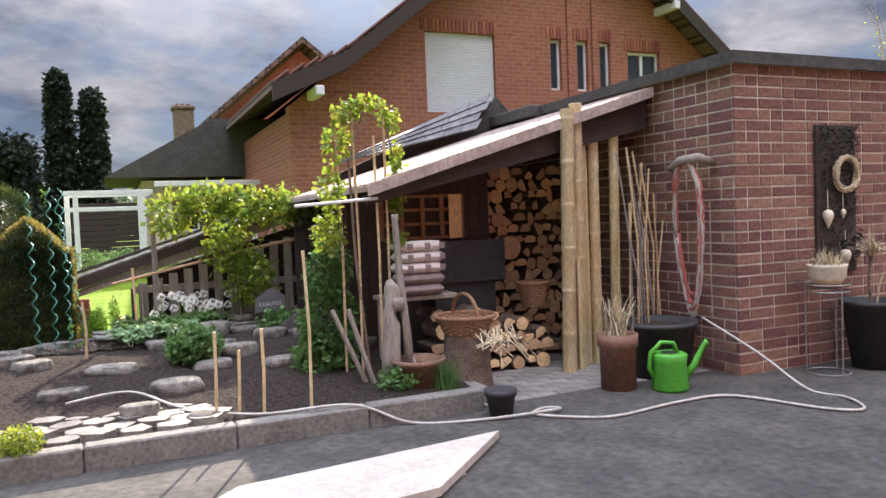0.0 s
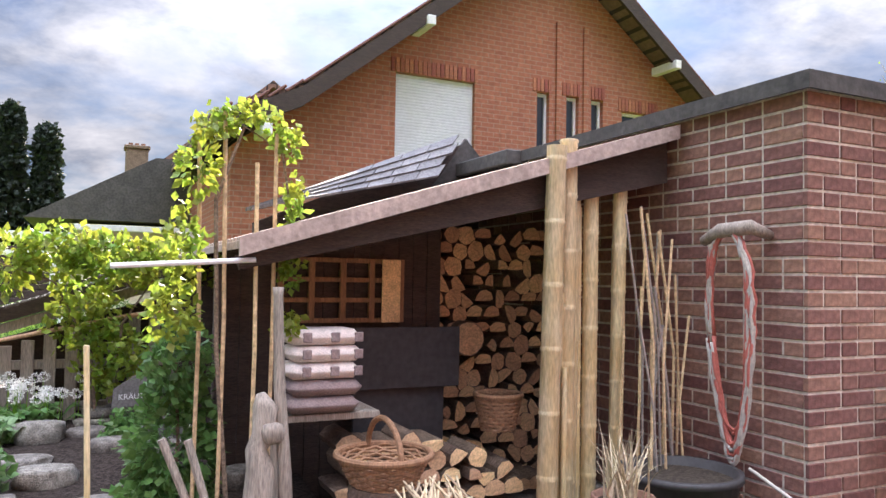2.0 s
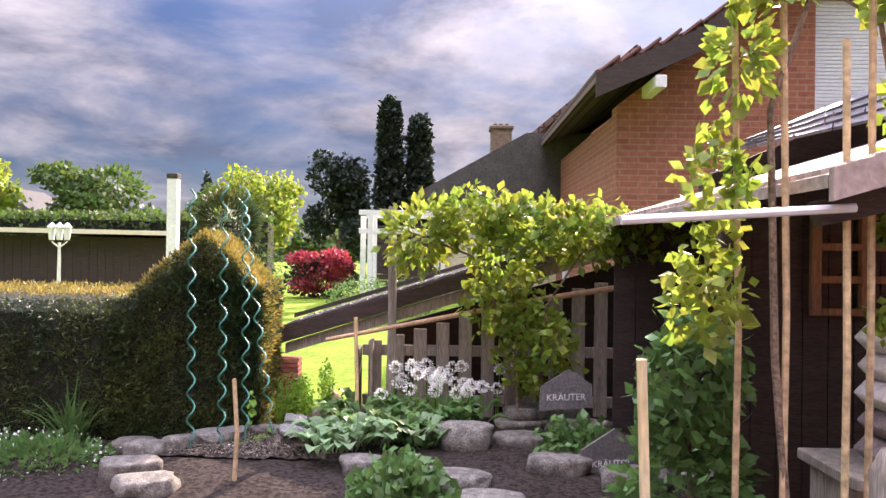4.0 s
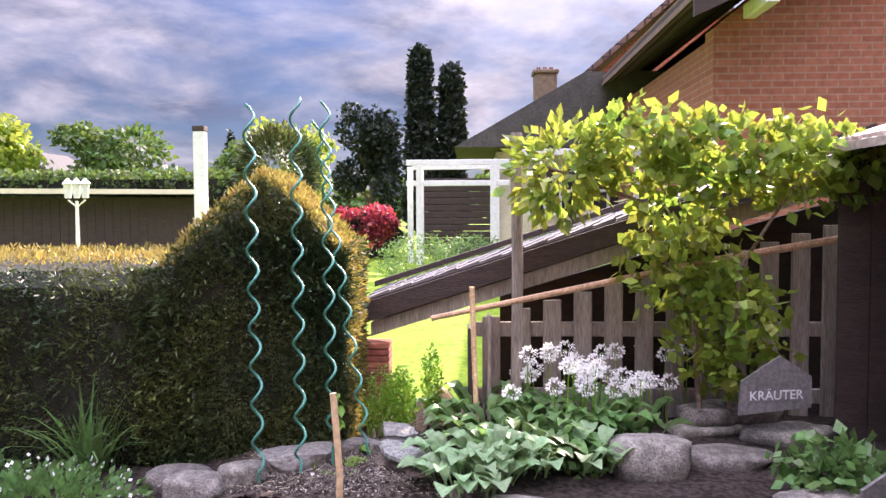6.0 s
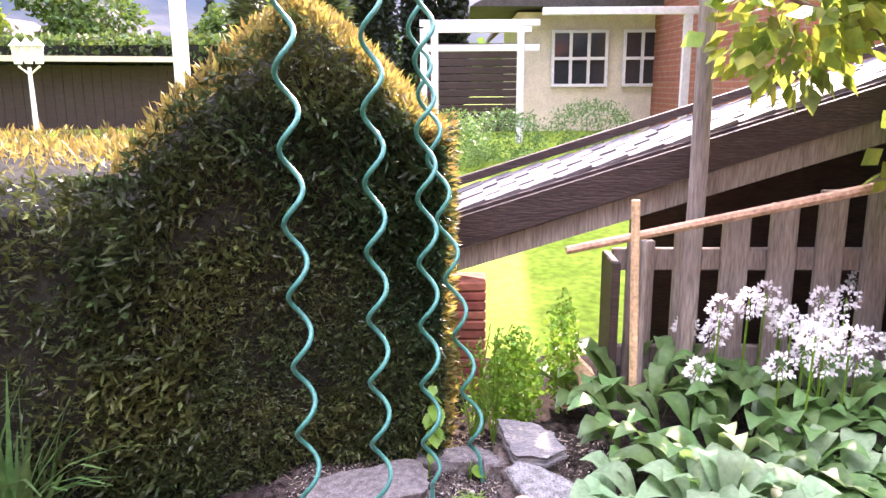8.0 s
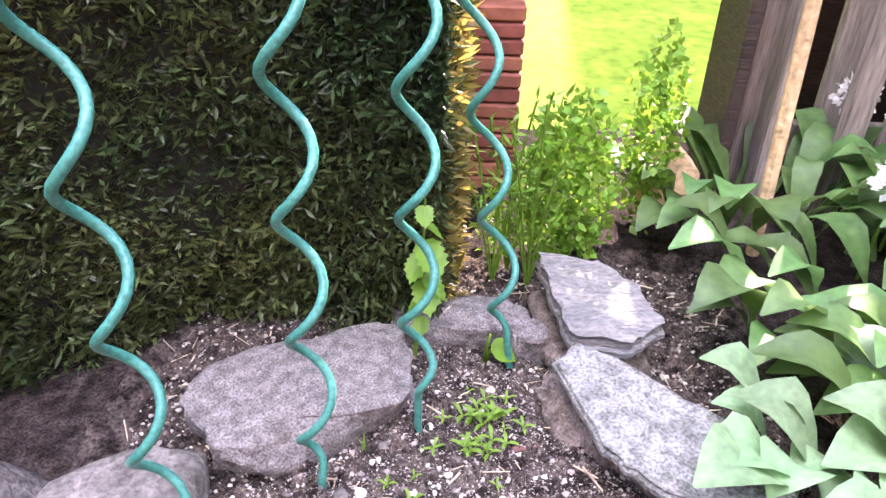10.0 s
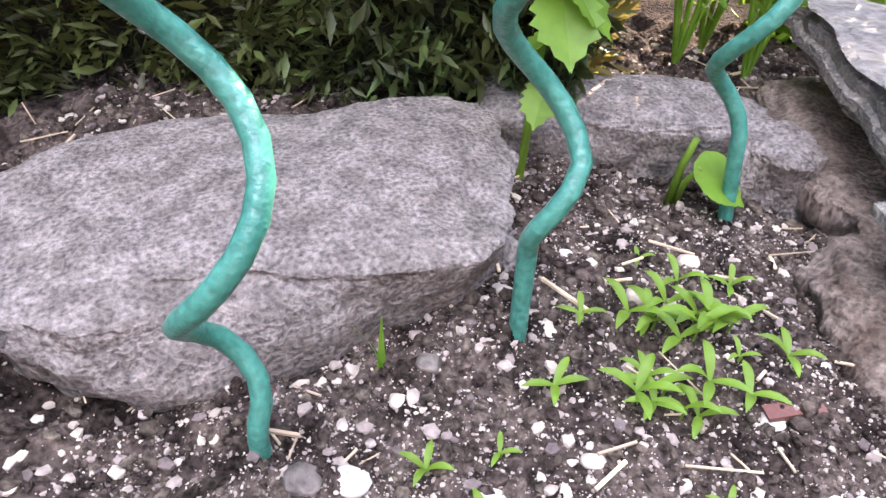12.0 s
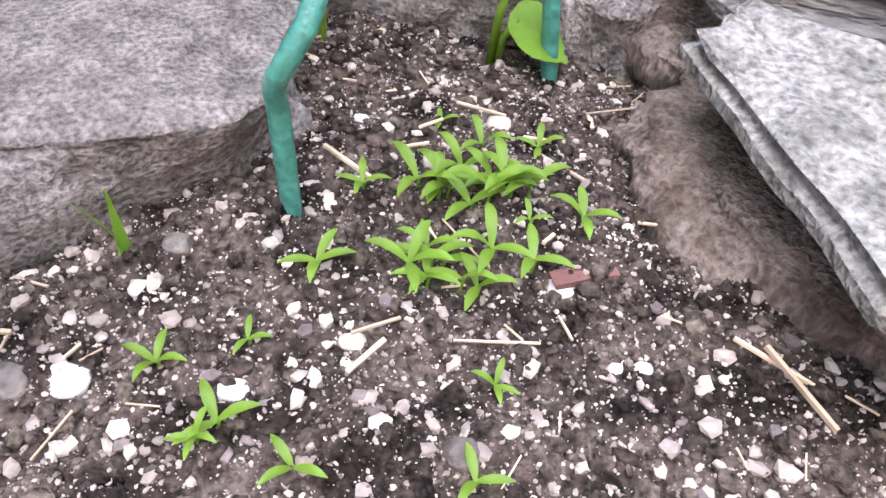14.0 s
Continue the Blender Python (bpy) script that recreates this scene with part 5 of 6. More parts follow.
STONES = ((-5.15, 2.82, 0.13, 0.07, 0.07), (-5.07, 2.72, 0.10, 0.08, 0.08), (-4.93, 2.84, 0.085, 0.06, 0.08), 
          (-3.92, 2.5, 0.13, 0.09, 0.08), (-3.64, 3.3, 0.11, 0.08, 0.10), (-3.44, 3.0, 0.15, 0.11, 0.13), (-3.12, 3.1, 0.17, 0.10, 0.06),
          (-3.0, 2.55, 0.15, 0.10, 0.09), (-3.5, 2.35, 0.18, 0.11, 0.06), (-3.06, 3.5, 0.2, 0.1, 0.06), (-2.75, 3.4, 0.2, 0.09, 0.07), (-5.0, 2.4, 0.13, 0.10, 0.08),
          (-3.89, 1.2, 0.17, 0.12, 0.08), (-4.3, 1.85, 0.18, 0.12, 0.06), (-4.85, 2.2, 0.14, 0.11, 0.07), (-4.15, 0.75, 0.12, 0.08, 0.08), (-3.36, 2.0, 0.16, 0.11, 0.09),
          (-3.8, 0.45, 0.10, 0.07, 0.07), (-2.6, 2.9, 0.18, 0.11, 0.08), (-2.7, 2.3, 0.15, 0.1, 0.10), (-3.1, 1.5, 0.15, 0.1, 0.08), (-4.6, 1.3, 0.15, 0.10, 0.07), (-2.4, 1.7, 0.14, 0.1, 0.1),
          (-2.9, 3.55, 0.18, 0.09, 0.06), (-3.02, 3.52, 0.16, 0.09, 0.06), (-2.3, 2.4, 0.16, 0.12, 0.07), (-3.6, 1.65, 0.14, 0.1, 0.07))
for i, s in enumerate(STONES):
    stone(*s, i + 1, rz=rng.uniform(-30, 30), dz=-0.02 + (0.07 if i in (23, 24) else 0))
# the boulder and layered stones round the seedlings
PU, PV = 0.118, 0.035       # the seedling patch's shift along and across the bed


def broken_slab(outline, thick, seed, layers=3):
    """A flat flaked stone: an uneven outline in split layers, with a rough top."""
    bm = bmesh.new()
    n = 44
    o = Vector((seed * 3.7, seed * 1.3, 0))
    rings = []
    cx, cy = sum(p[0] for p in outline) / len(outline), sum(p[1] for p in outline) / len(outline)
    edge = []
    for k in range(n):
        f = k / n * len(outline); i = int(f); f -= i
        p, q = outline[i], outline[(i + 1) % len(outline)]
        e = Vector((p[0] + (q[0] - p[0]) * f, p[1] + (q[1] - p[1]) * f, 0))
        edge.append(e + Vector((noise.noise(e * 40 + o), noise.noise(e * 43 - o), 0)) * 0.008)
    c = Vector((cx, cy, 0))
    levels = []
    for m in range(layers):
        k = 1.0 - 0.06 * ((m * 7 + seed) % 3)
        levels += [(k, -thick + thick * m / layers + 0.001), (k, -thick + thick * (m + 0.85) / layers)]
    levels += [(f, 0.0) for f in (0.97, 0.9, 0.8, 0.68, 0.55, 0.42, 0.3, 0.18, 0.08)]
    for k, z in levels:
        ring = []
        for e in edge:
            p = c + (e - c) * k
            up_ = 0.004 * noise.noise(p * 25 + o) + 0.003 * noise.noise(p * 70 + o) + 0.0015 * noise.noise(p * 190 + o)
            step = 0.004 * math.floor(3 * noise.noise(p * 9 + o)) / 3
            ring.append(bm.verts.new((p.x, p.y, z + (up_ + step if z == 0.0 else 0.5 * up_))))
        rings.append(ring)
    for ra, rb in zip(rings, rings[1:]):
        for k in range(n):
            bm.faces.new((ra[k], ra[(k + 1) % n], rb[(k + 1) % n], rb[k]))
    bm.faces.new(rings[0][::-1]); bm.faces.new(rings[-1])
    return bm


def patch_stone(u, v, sx, sy, sz, seed, material, rz, dz, label, flat=0.5):
    return solid("stone", rock(sx, sy, sz, seed, 6, 0.24, flat), M[material], u + PU, v + PV, 0.275 + dz, label, "stone", "bed edging stones", rz, smooth=True)


patch_stone(-4.890, 3.000, 0.138, 0.086, 0.076, 41, "granite", 32, -0.025, "large grey granite boulder beside the seedlings")
patch_stone(-4.458, 2.945, 0.165, 0.082, 0.076, 52, "brown_stone", -48, -0.03, "large brown veined stone bordering the seedling patch", 0.3)
patch_stone(-4.52, 3.16, 0.075, 0.105, 0.075, 57, "brown_stone", 8, -0.03, "brown-grey stone carrying a slate slab", 0.3)
patch_stone(-4.71, 3.165, 0.095, 0.045, 0.07, 74, "granite", 8, -0.03, "pale grey stone at the hedge foot")
patch_stone(-4.605, 3.135, 0.028, 0.03, 0.06, 78, "granite", 20, -0.02, "small pale stone wedged between larger ones")
solid("stone_slab", broken_slab([(-0.107, 0.098), (-0.075, 0.142), (0.0, 0.085), (0.085, 0.0), (0.13, -0.08), (0.12, -0.14), (0.05, -0.13), (-0.02, -0.09), (-0.065, -0.04), (-0.085, 0.03)], 0.016, 3, 2), M["lichen"],
      -4.478 + PU, 2.925 + PV, 0.36, "flat pale lichen-covered slab on a stone", "stone", smooth=False)
ss = solid("stone_slab", broken_slab([(-0.075, 0.105), (-0.062, 0.0), (-0.045, -0.095), (0.03, -0.105), (0.085, -0.06), (0.06, 0.03), (0.02, 0.085)], 0.035, 5, 4), M["slate_stone"],
      -4.517 + PU, 3.152 + PV, 0.372, "grey layered slate slab on a stone", "stone")
# crazy paving at the front of the bed
crazy = thing("crazy_paving", -4.6, 0.3, 0.13, "uneven dark grey crazy paving stones in sunlight", "paving", kind="structure")
for i in range(9):
    for j in range(4):
        x, y = -0.72 + i * 0.19 + 0.09 * (j % 2) + rng.uniform(-0.02, 0.02), 0.09 + j * 0.155 + rng.uniform(-0.015, 0.015)
        n = rng.choice((5, 6, 7))
        top = 0.012 + 0.022 * rng.random()
        bm = bmesh.new()
        pr = [(x + 0.108 * (0.72 + 0.33 * rng.random()) * math.cos(k * 2 * math.pi / n), y + 0.088 * (0.72 + 0.33 * rng.random()) * math.sin(k * 2 * math.pi / n)) for k in range(n)]
        a = [bm.verts.new((p[0], p[1], top + 0.008 * rng.random())) for p in pr]; b = [bm.verts.new((p[0], p[1], -0.03)) for p in pr]
        bm.faces.new(a)
        for k in range(n):
            bm.faces.new((b[k], b[(k + 1) % n], a[(k + 1) % n], a[k]))
        part("paving_stone", bm, M["flag"], crazy)

for u, v, h, mm in ((-4.49, 2.30, 0.48, "cane"), (-3.17, 0.36, 1.02, "bamboo"), (-3.73, 0.45, 0.55, "cane"), (-3.45, 0.42, 0.55, "cane"), (-3.58, 0.55, 0.4, "cane"), (-2.49, 0.95, 1.75, "cane"), (-2.62, 1.02, 2.0, "cane"), (-2.72, 1.1, 1.9, "cane"), (-2.40, 1.0, 1.9, "cane"), (-3.90, 3.62, 1.35, "greywood")):
    sk = thing("garden_stake", u, v, bed_z(u, v) - 0.02, "straight yellowish garden stake stuck in the bed", "stake", "garden stakes")
    part("stake", tubem([(0, 0, 0), (0.01, 0, h * 0.5), (0.015 * rng.uniform(-1, 1), 0, h)], 0.026 if mm == "greywood" else 0.010, 8), M[mm], sk)
cr = thing("cross_pole", -4.28, 3.48, 0.78, "long peeled branch tied across the fence", "pole")
part("branch", tubem([(0, 0, 0), (0.5, 0.02, 0.10), (1.3, 0.05, 0.26), (1.9, 0.05, 0.36)], [0.012, 0.014, 0.017, 0.018], 8), M["cutwood"], cr)
part("upright", tubem([(0.20, -0.02, -0.5), (0.18, -0.01, 0.14)], 0.012, 7), M["cutwood"], cr)
bl = thing("cut_block", -4.24, 3.52, 0.30, "short pale sawn wooden block", "block")
part("block", prism(bmesh.new(), [(-0.03, 0), (0.04, 0), (0.06, 0.1), (0.0, 0.16), (-0.03, 0.12)], 0, 0.06), M["cutwood"], bl)


def climber(name, u, v, z, stems, lobes, n, size, material, label, seed, shape="leaf", category="climber"):
    ob = thing(name, u, v, z, label, category)
    for s_ in stems:
        part("stem", tubem(s_, 0.012, 6, 0.5), M["bark"], ob)
    part("leaves", leaf_mesh("leaves", blob_points(n, seed, lobes, 0.25), size, material, seed, shape, (0, -0.3, 0), 0.8, 0.3), None, ob)
    return ob


climber("vine", -3.3, 3.45, 0.2, [[(0.2, 0, 0), (0.15, 0, 0.6), (-0.1, 0, 1.1), (-0.5, 0, 1.25)], [(0.3, 0, 0), (0.35, 0, 0.8), (0.6, 0, 1.2)]],
        [(-0.42, 0, 1.22, 0.22, 0.14, 0.22), (-0.1, 0, 1.33, 0.28, 0.16, 0.2), (0.25, 0, 1.28, 0.3, 0.16, 0.22), (0.6, 0, 1.25, 0.3, 0.16, 0.22), (0.1, 0, 0.9, 0.28, 0.15, 0.3), (0.3, 0, 0.55, 0.26, 0.15, 0.3), (0.95, 0, 1.22, 0.3, 0.14, 0.16)],
        3600, 0.062, M["vine"], "leafy climbing vine with sunlit yellow-green leaves on the fence", 21)
climber("arch_climber", -2.56, 1.02, 0.12, [[(0.0, 0, 0), (-0.08, 0, 0.9), (-0.1, 0, 1.6), (0.02, 0, 1.95), (0.2, 0, 1.85), (0.26, 0, 1.5)]],
        [(-0.18, 0, 1.75, 0.09, 0.08, 0.14), (-0.1, 0, 1.95, 0.12, 0.08, 0.09), (0.06, 0, 2.02, 0.14, 0.08, 0.07), (0.22, 0, 1.9, 0.09, 0.07, 0.1), (0.27, 0, 1.6, 0.06, 0.06, 0.16), (0.24, 0, 1.3, 0.07, 0.06, 0.12), (-0.24, 0, 1.4, 0.10, 0.08, 0.2), (-0.28, 0, 1.1, 0.12, 0.1, 0.16), (0.26, 0, 1.02, 0.06, 0.05, 0.08)],
        1250, 0.046, M["vine"], "climbing plant arching over tall canes with fresh leaves", 22)
climber("leafy_shrub", -2.78, 1.35, 0.15, [[(0, 0, 0), (0.02, 0, 0.4), (0, 0, 0.8)]],
        [(0, 0, 0.35, 0.22, 0.2, 0.32), (0.02, 0, 0.75, 0.18, 0.16, 0.28), (-0.05, 0, 0.12, 0.26, 0.22, 0.16)], 2400, 0.055, M["green"], "dense dark green leafy shrub beside the shed", 23, category="shrub")

# broad-leaved wild garlic with white flower heads
def broadleaf(n, seed, lobes, size, wide=0.22):
    q = random.Random(seed)
    bm = bmesh.new()
    for i in range(n):
        l = lobes[i % len(lobes)]
        a, k = q.uniform(0, 6.283), q.random() ** 0.5
        base = Vector((l[0] + l[2] * k * math.cos(a), l[1] + l[3] * k * math.sin(a), 0.02 + 0.02 * q.random()))
        out_ = Vector((math.cos(a + q.gauss(0, 0.5)), math.sin(a + q.gauss(0, 0.5)) - 0.25, 0)).normalized()
        L_, h = size * q.uniform(0.7, 1.25), l[4] * q.uniform(0.6, 1.1)
        side = out_.cross(Vector((0, 0, 1)))
        prev = None
        for s_ in range(7):
            f = s_ / 6
            c = base + out_ * (L_ * 0.95 * f ** 1.2) + Vector((0, 0, h * math.sin(min(1, f * 1.25) * math.pi / 2) - 0.5 * L_ * max(0, f - 0.55) ** 1.5))
            w = L_ * wide * math.sin(math.pi * min(1, max(0.03, (f - 0.15) / 0.85))) + 0.002
            row = [bm.verts.new(c - side * w + Vector((0, 0, w * 0.35))), bm.verts.new(c), bm.verts.new(c + side * w + Vector((0, 0, w * 0.35)))]
            if prev:
                bm.faces.new((prev[0], prev[1], row[1], row[0])); bm.faces.new((prev[1], prev[2], row[2], row[1]))
            prev = row
    return bm


gar = thing("wild_garlic", -3.95, 3.25, bed_z(-4, 3.2), "lush broad-leaved green plants with white flower heads", "plants")
part("leaves", broadleaf(190, 3, [(0, 0, 0.26, 0.25, 0.13), (0.25, 0.1, 0.24, 0.25, 0.15), (-0.12, 0.3, 0.2, 0.14, 0.14), (0.45, 0.15, 0.2, 0.2, 0.13), (0.05, -0.22, 0.2, 0.14, 0.10)], 0.145), M["green"], gar, smooth=True)
sage = thing("broad_leaf_clump", -4.12, 2.93, bed_z(-4, 2.9), "pale green clump of broad rounded leaves beside the stones", "plants")
part("leaves", broadleaf(120, 6, [(0, 0, 0.16, 0.14, 0.12), (0.12, -0.08, 0.16, 0.14, 0.13), (0.02, -0.2, 0.14, 0.1, 0.10), (0.35, 0.02, 0.2, 0.14, 0.11)], 0.115, 0.30), M["sage"], sage, smooth=True)
fm = leaf_mesh("floret", blob_points(110, 9, [(0, 0, 0, 0.034, 0.034, 0.028)], 0.6), 0.013, M["blossom"], 9, "leaf")
for i in range(34):
    x, y, h = 0.3 + 0.24 * rng.gauss(0, 1) * 0.9, 0.22 + 0.12 * rng.gauss(0, 1), 0.20 + 0.16 * rng.random()
    part("flower_stalk", tubem([(x, y, 0.02), (x + 0.01, y, h)], 0.003, 5), M["bright"], gar)
    o = part("flower_head", fm, None, gar, "white starry flower head")
    o.location = (x + 0.01, y, h)
tuft("strap_leaf_plant", -5.55, 2.95, 0.24, 70, 0.44, M["green"], "clump of arching strap-like green leaves by the hedge", "plant", 0.8, 0.75, 11, 0.05, 0.011)
gc = thing("ground_cover", -5.55, 2.6, 0.24, "low green ground cover with tiny white flowers", "plants")
part("leaves", leaf_mesh("leaves", blob_points(3200, 31, [(0, 0, 0.03, 0.35, 0.3, 0.10), (-0.4, 0.1, 0.03, 0.3, 0.3, 0.10)], 0.2), 0.032, M["green"], 31, "leaf", (0, 0, 0.5)), None, gc)
part("flowers", leaf_mesh("flowers", blob_points(260, 32, [(0, 0, 0.06, 0.36, 0.3, 0.10), (-0.4, 0.1, 0.06, 0.3, 0.3, 0.10)], 0.8), 0.014, M["blossom"], 32, "round", (0, 0, 1)), None, gc)
for u, v, n, sz, mm, lob, lb in ((-4.42, 3.42, 2200, 0.016, "bright", (0, 0, 0.14, 0.08, 0.07, 0.16), "small bright yellow-green shrub beside the hedge"), (-4.28, 3.5, 900, 0.016, "bright", (0, 0, 0.2, 0.05, 0.05, 0.18), "thin fern-like green shoot"),
                                (-3.72, 1.86, 1500, 0.05, "green", (0, 0, 0.12, 0.2, 0.2, 0.16), "dark fine-leaved green clump"), (-2.5, 0.55, 500, 0.03, "green", (0, 0, 0.06, 0.2, 0.12, 0.09), "low plant with tiny pale flowers"),
                                (-3.7, 3.0, 500, 0.04, "green", (0, 0, 0.04, 0.2, 0.12, 0.07), "low green cushion plant"), (-5.3, 0.2, 1500, 0.03, "bright", (0, 0, 0.1, 0.22, 0.2, 0.15), "yellowish heather-like cushion at the path"),
                                (-4.75, 0.0, 1200, 0.022, "vine", (0, 0.3, 0.06, 0.12, 0.12, 0.10), "small yellow-green cushion plant"), (-2.9, 2.7, 500, 0.05, "green", (0, 0, 0.1, 0.2, 0.15, 0.12), "leafy green herb between the stones")):
    ob = thing("small_plant", u, v, bed_z(u, v), lb, "plant")
    part("leaves", leaf_mesh("leaves", blob_points(n, int(-u * 100), [lob], 0.2), sz, M[mm], int(-v * 100) % 999, "leaf", (0, 0, 0.5)), None, ob)

# slate plant signs lettered in white
for u, v, z, text, s in ((-2.85, 3.30, 0.50, "KRÄUTER", 0.055), (-2.75, 2.55, 0.33, "KRÄUTER", 0.045)):
    sg = thing("herb_sign", u, v, z, "dark slate sign lettered in white among the herbs", "sign", "herb signs", rz=10)
    part("plate", prism(bmesh.new(), [(-0.16, -0.09), (0.16, -0.07), (0.16, 0.06), (0.02, 0.15), (-0.15, 0.05)], 0, 0.012), M["slate"], sg)
    cv = bpy.data.curves.new("lettering", "FONT")
    cv.body, cv.size, cv.align_x, cv.extrude = text, s, "CENTER", 0.001
    tmp = new("lettering", cv)
    me = bpy.data.meshes.new_from_object(tmp.evaluated_get(bpy.context.evaluated_depsgraph_get()))
    bpy.data.objects.remove(tmp)
    me.materials.clear(); me.materials.append(M["white"])
    o = part("lettering", me, None, sg, "white hand lettering")
    o.matrix_local = pose(0, -0.004, -0.03, 90, 0, 0)

# ---- seedling patch ----
G_bed = G
G = G_bed @ Matrix.Translation((PU, PV, 0))      # the patch's own frame


def patch_z(u, v):
    return fine_soil(u + PU, v + PV) + 0.012 + 0.010 * noise.noise((u * 30, v * 30, 4)) + 0.006 * noise.noise((u * 80, v * 80, 5)) + 0.003 * abs(noise.noise((u * 200, v * 200, 6)))


seedbed = sheet("seedbed", -5.15, -4.25, 2.62, 3.4, 300, 260, patch_z, M["seed_soil"], "coarse crumbly dark soil with grit", "soil")
pr_ = np.random.RandomState(12)


def chips(name, n, lo, hi, material, label, flat=0.6, seed=0, few=10, area=(-5.1, -4.3, 2.66, 3.35)):
    """Loose grit and stones scattered over the seedbed, too many to count."""
    q = np.random.RandomState(seed)
    bm0 = bmesh.new(); bmesh.ops.create_icosphere(bm0, subdivisions=1, radius=1.0)
    base = np.array([v.co[:] for v in bm0.verts]); tri = np.array([[v.index for v in f.verts] for f in bm0.faces]); bm0.free()
    V_, F_ = [], []
    for i in range(n):
        u, v = q.uniform(area[0], area[1]), q.uniform(area[2], area[3])
        s = lo + (hi - lo) * q.rand() ** few
        k = base * (0.75 + 0.5 * q.rand(len(base), 1)) * np.array([s, s * q.uniform(0.5, 0.9), s * flat * q.uniform(0.6, 1)])
        a = q.uniform(0, 6.28)
        rot = np.array([[math.cos(a), -math.sin(a), 0], [math.sin(a), math.cos(a), 0], [0, 0, 1]])
        V_.append(k @ rot.T + np.array([u, v, patch_z(u, v) + s * 0.15])); F_.append(tri + i * len(base))
    me = bpy.data.meshes.new(name)
    me.from_pydata(np.concatenate(V_).tolist(), [], np.concatenate(F_).tolist())
    me.materials.append(material)
    ob = new(name, me); ob.matrix_world = G.copy()
    return tagged(ob, label, "grit", kind="stuff")


chips("grit", 26000, 0.0005, 0.0050, M["pebble"], "loose pale grit and small stones on the soil", 0.7, 1, 9)
chips("fine_grit", 26000, 0.0004, 0.0016, M["pebble"], "fine sandy grit strewn over the soil", 0.8, 3, 3, (-4.93, -4.46, 2.78, 3.12))
chips("fine_crumbs", 16000, 0.0005, 0.0022, M["seed_soil"], "fine dark crumbs of soil", 0.9, 4, 2, (-4.93, -4.46, 2.78, 3.12))
chips("clods", 20000, 0.0009, 0.006, M["seed_soil"], "dark crumbs of soil", 0.8, 2, 4)
bm = bmesh.new()
for i in range(330):
    u, v = pr_.uniform(-5.1, -4.3), pr_.uniform(2.66, 3.3)
    a, L_ = pr_.uniform(0, 6.28), 0.008 + 0.03 * pr_.rand() ** 2
    z = patch_z(u, v) + 0.003
    tube(bm, [(u, v, z), (u + L_ * math.cos(a), v + L_ * math.sin(a), z + 0.003 * pr_.rand())], 0.0004 + 0.001 * pr_.rand() ** 2, 4)
ob = new("straw_bits", mesh_of("straw_bits", bm, M["dry"])); ob.matrix_world = G.copy()
tagged(ob, "dry straw bits and twigs on the soil", "straw", kind="stuff")
for i, (u, v, s, mm) in enumerate(((-4.81, 2.865, 0.0085, "white_stone"), (-4.75, 2.87, 0.006, "white_stone"), (-4.83, 2.862, 0.009, "stone"), (-4.61, 2.893, 0.003, "white_stone"), (-4.60, 2.893, 0.0035, "white_stone"), (-4.69, 3.003, 0.006, "pebble"), (-4.71, 2.892, 0.005, "pebble"), (-4.80, 2.91, 0.005, "pebble"), (-4.79, 2.93, 0.006, "stone"), (-4.665, 2.85, 0.007, "stone"), (-4.63, 2.93, 0.006, "white_stone"), (-4.76, 2.99, 0.005, "pebble"), (-4.66, 3.04, 0.006, "pebble"), (-4.73, 3.03, 0.004, "white_stone"), (-4.60, 2.97, 0.003, "white_stone"))):
    solid("pebble", rock(s, s * 0.8, s * 0.7, i + 90, 2, 0.2, 0.6), M[mm], u, v, patch_z(u, v) - 0.001, "smooth pale pebble lying on the soil", "pebble", "loose pebbles", smooth=True)
solid("pot_shard", prism(bmesh.new(), [(-0.013, 0), (0.009, 0), (0.015, 0.003), (0.004, 0.004), (-0.014, 0.003)], 0, 0.008), M["shard"], -4.62, 2.932, patch_z(-4.62, 2.93), "small reddish clay pot shard", "shard", rz=20)


def seedling(u, v, n, L_, seed, h):
    q = random.Random(seed)
    ob = thing("seedling", u, v, patch_z(u, v) - 0.001, "tiny bright green seedling sprouting from the soil", "seedling", "seedlings")
    part("stem", tubem([(0, 0, 0), (0.001, 0, h)], 0.0007, 5), M["bright"], ob)
    for i in range(n):
        a = i * 2 * math.pi / n + q.uniform(-0.4, 0.4)
        d = Vector((math.cos(a), math.sin(a), 0)); s_ = Vector((-math.sin(a), math.cos(a), 0))
        bm = bmesh.new(); prev = None
        up_ = q.uniform(0.4, 1.6)
        for k in range(6):
            f = k / 5
            w = L_ * 0.14 * math.sin(math.pi * min(1, 0.08 + f * 0.9)) ** 0.8
            c = Vector((0, 0, h)) + d * L_ * f + Vector((0, 0, L_ * up_ * (f - 0.7 * f * f)))
            r_ = [bm.verts.new(c - s_ * w + Vector((0, 0, w * 0.4))), bm.verts.new(c), bm.verts.new(c + s_ * w + Vector((0, 0, w * 0.4)))]
            if prev:
                bm.faces.new((prev[0], prev[1], r_[1], r_[0])); bm.faces.new((prev[1], prev[2], r_[2], r_[1]))
            prev = r_
        part("leaf", bm, M["bright"], ob, smooth=True)


for i in range(12):
    seedling(-4.666 + rng.gauss(0, 0.013), 2.982 + rng.gauss(0, 0.009), rng.choice((2, 3, 3)), 0.015 + 0.006 * rng.random(), 100 + i, 0.006 + 0.008 * rng.random())
for i in range(9):
    seedling(-4.682 + rng.gauss(0, 0.014), 2.932 + rng.gauss(0, 0.008), rng.choice((2, 3, 4)), 0.014 + 0.005 * rng.random(), 200 + i, 0.005 + 0.007 * rng.random())
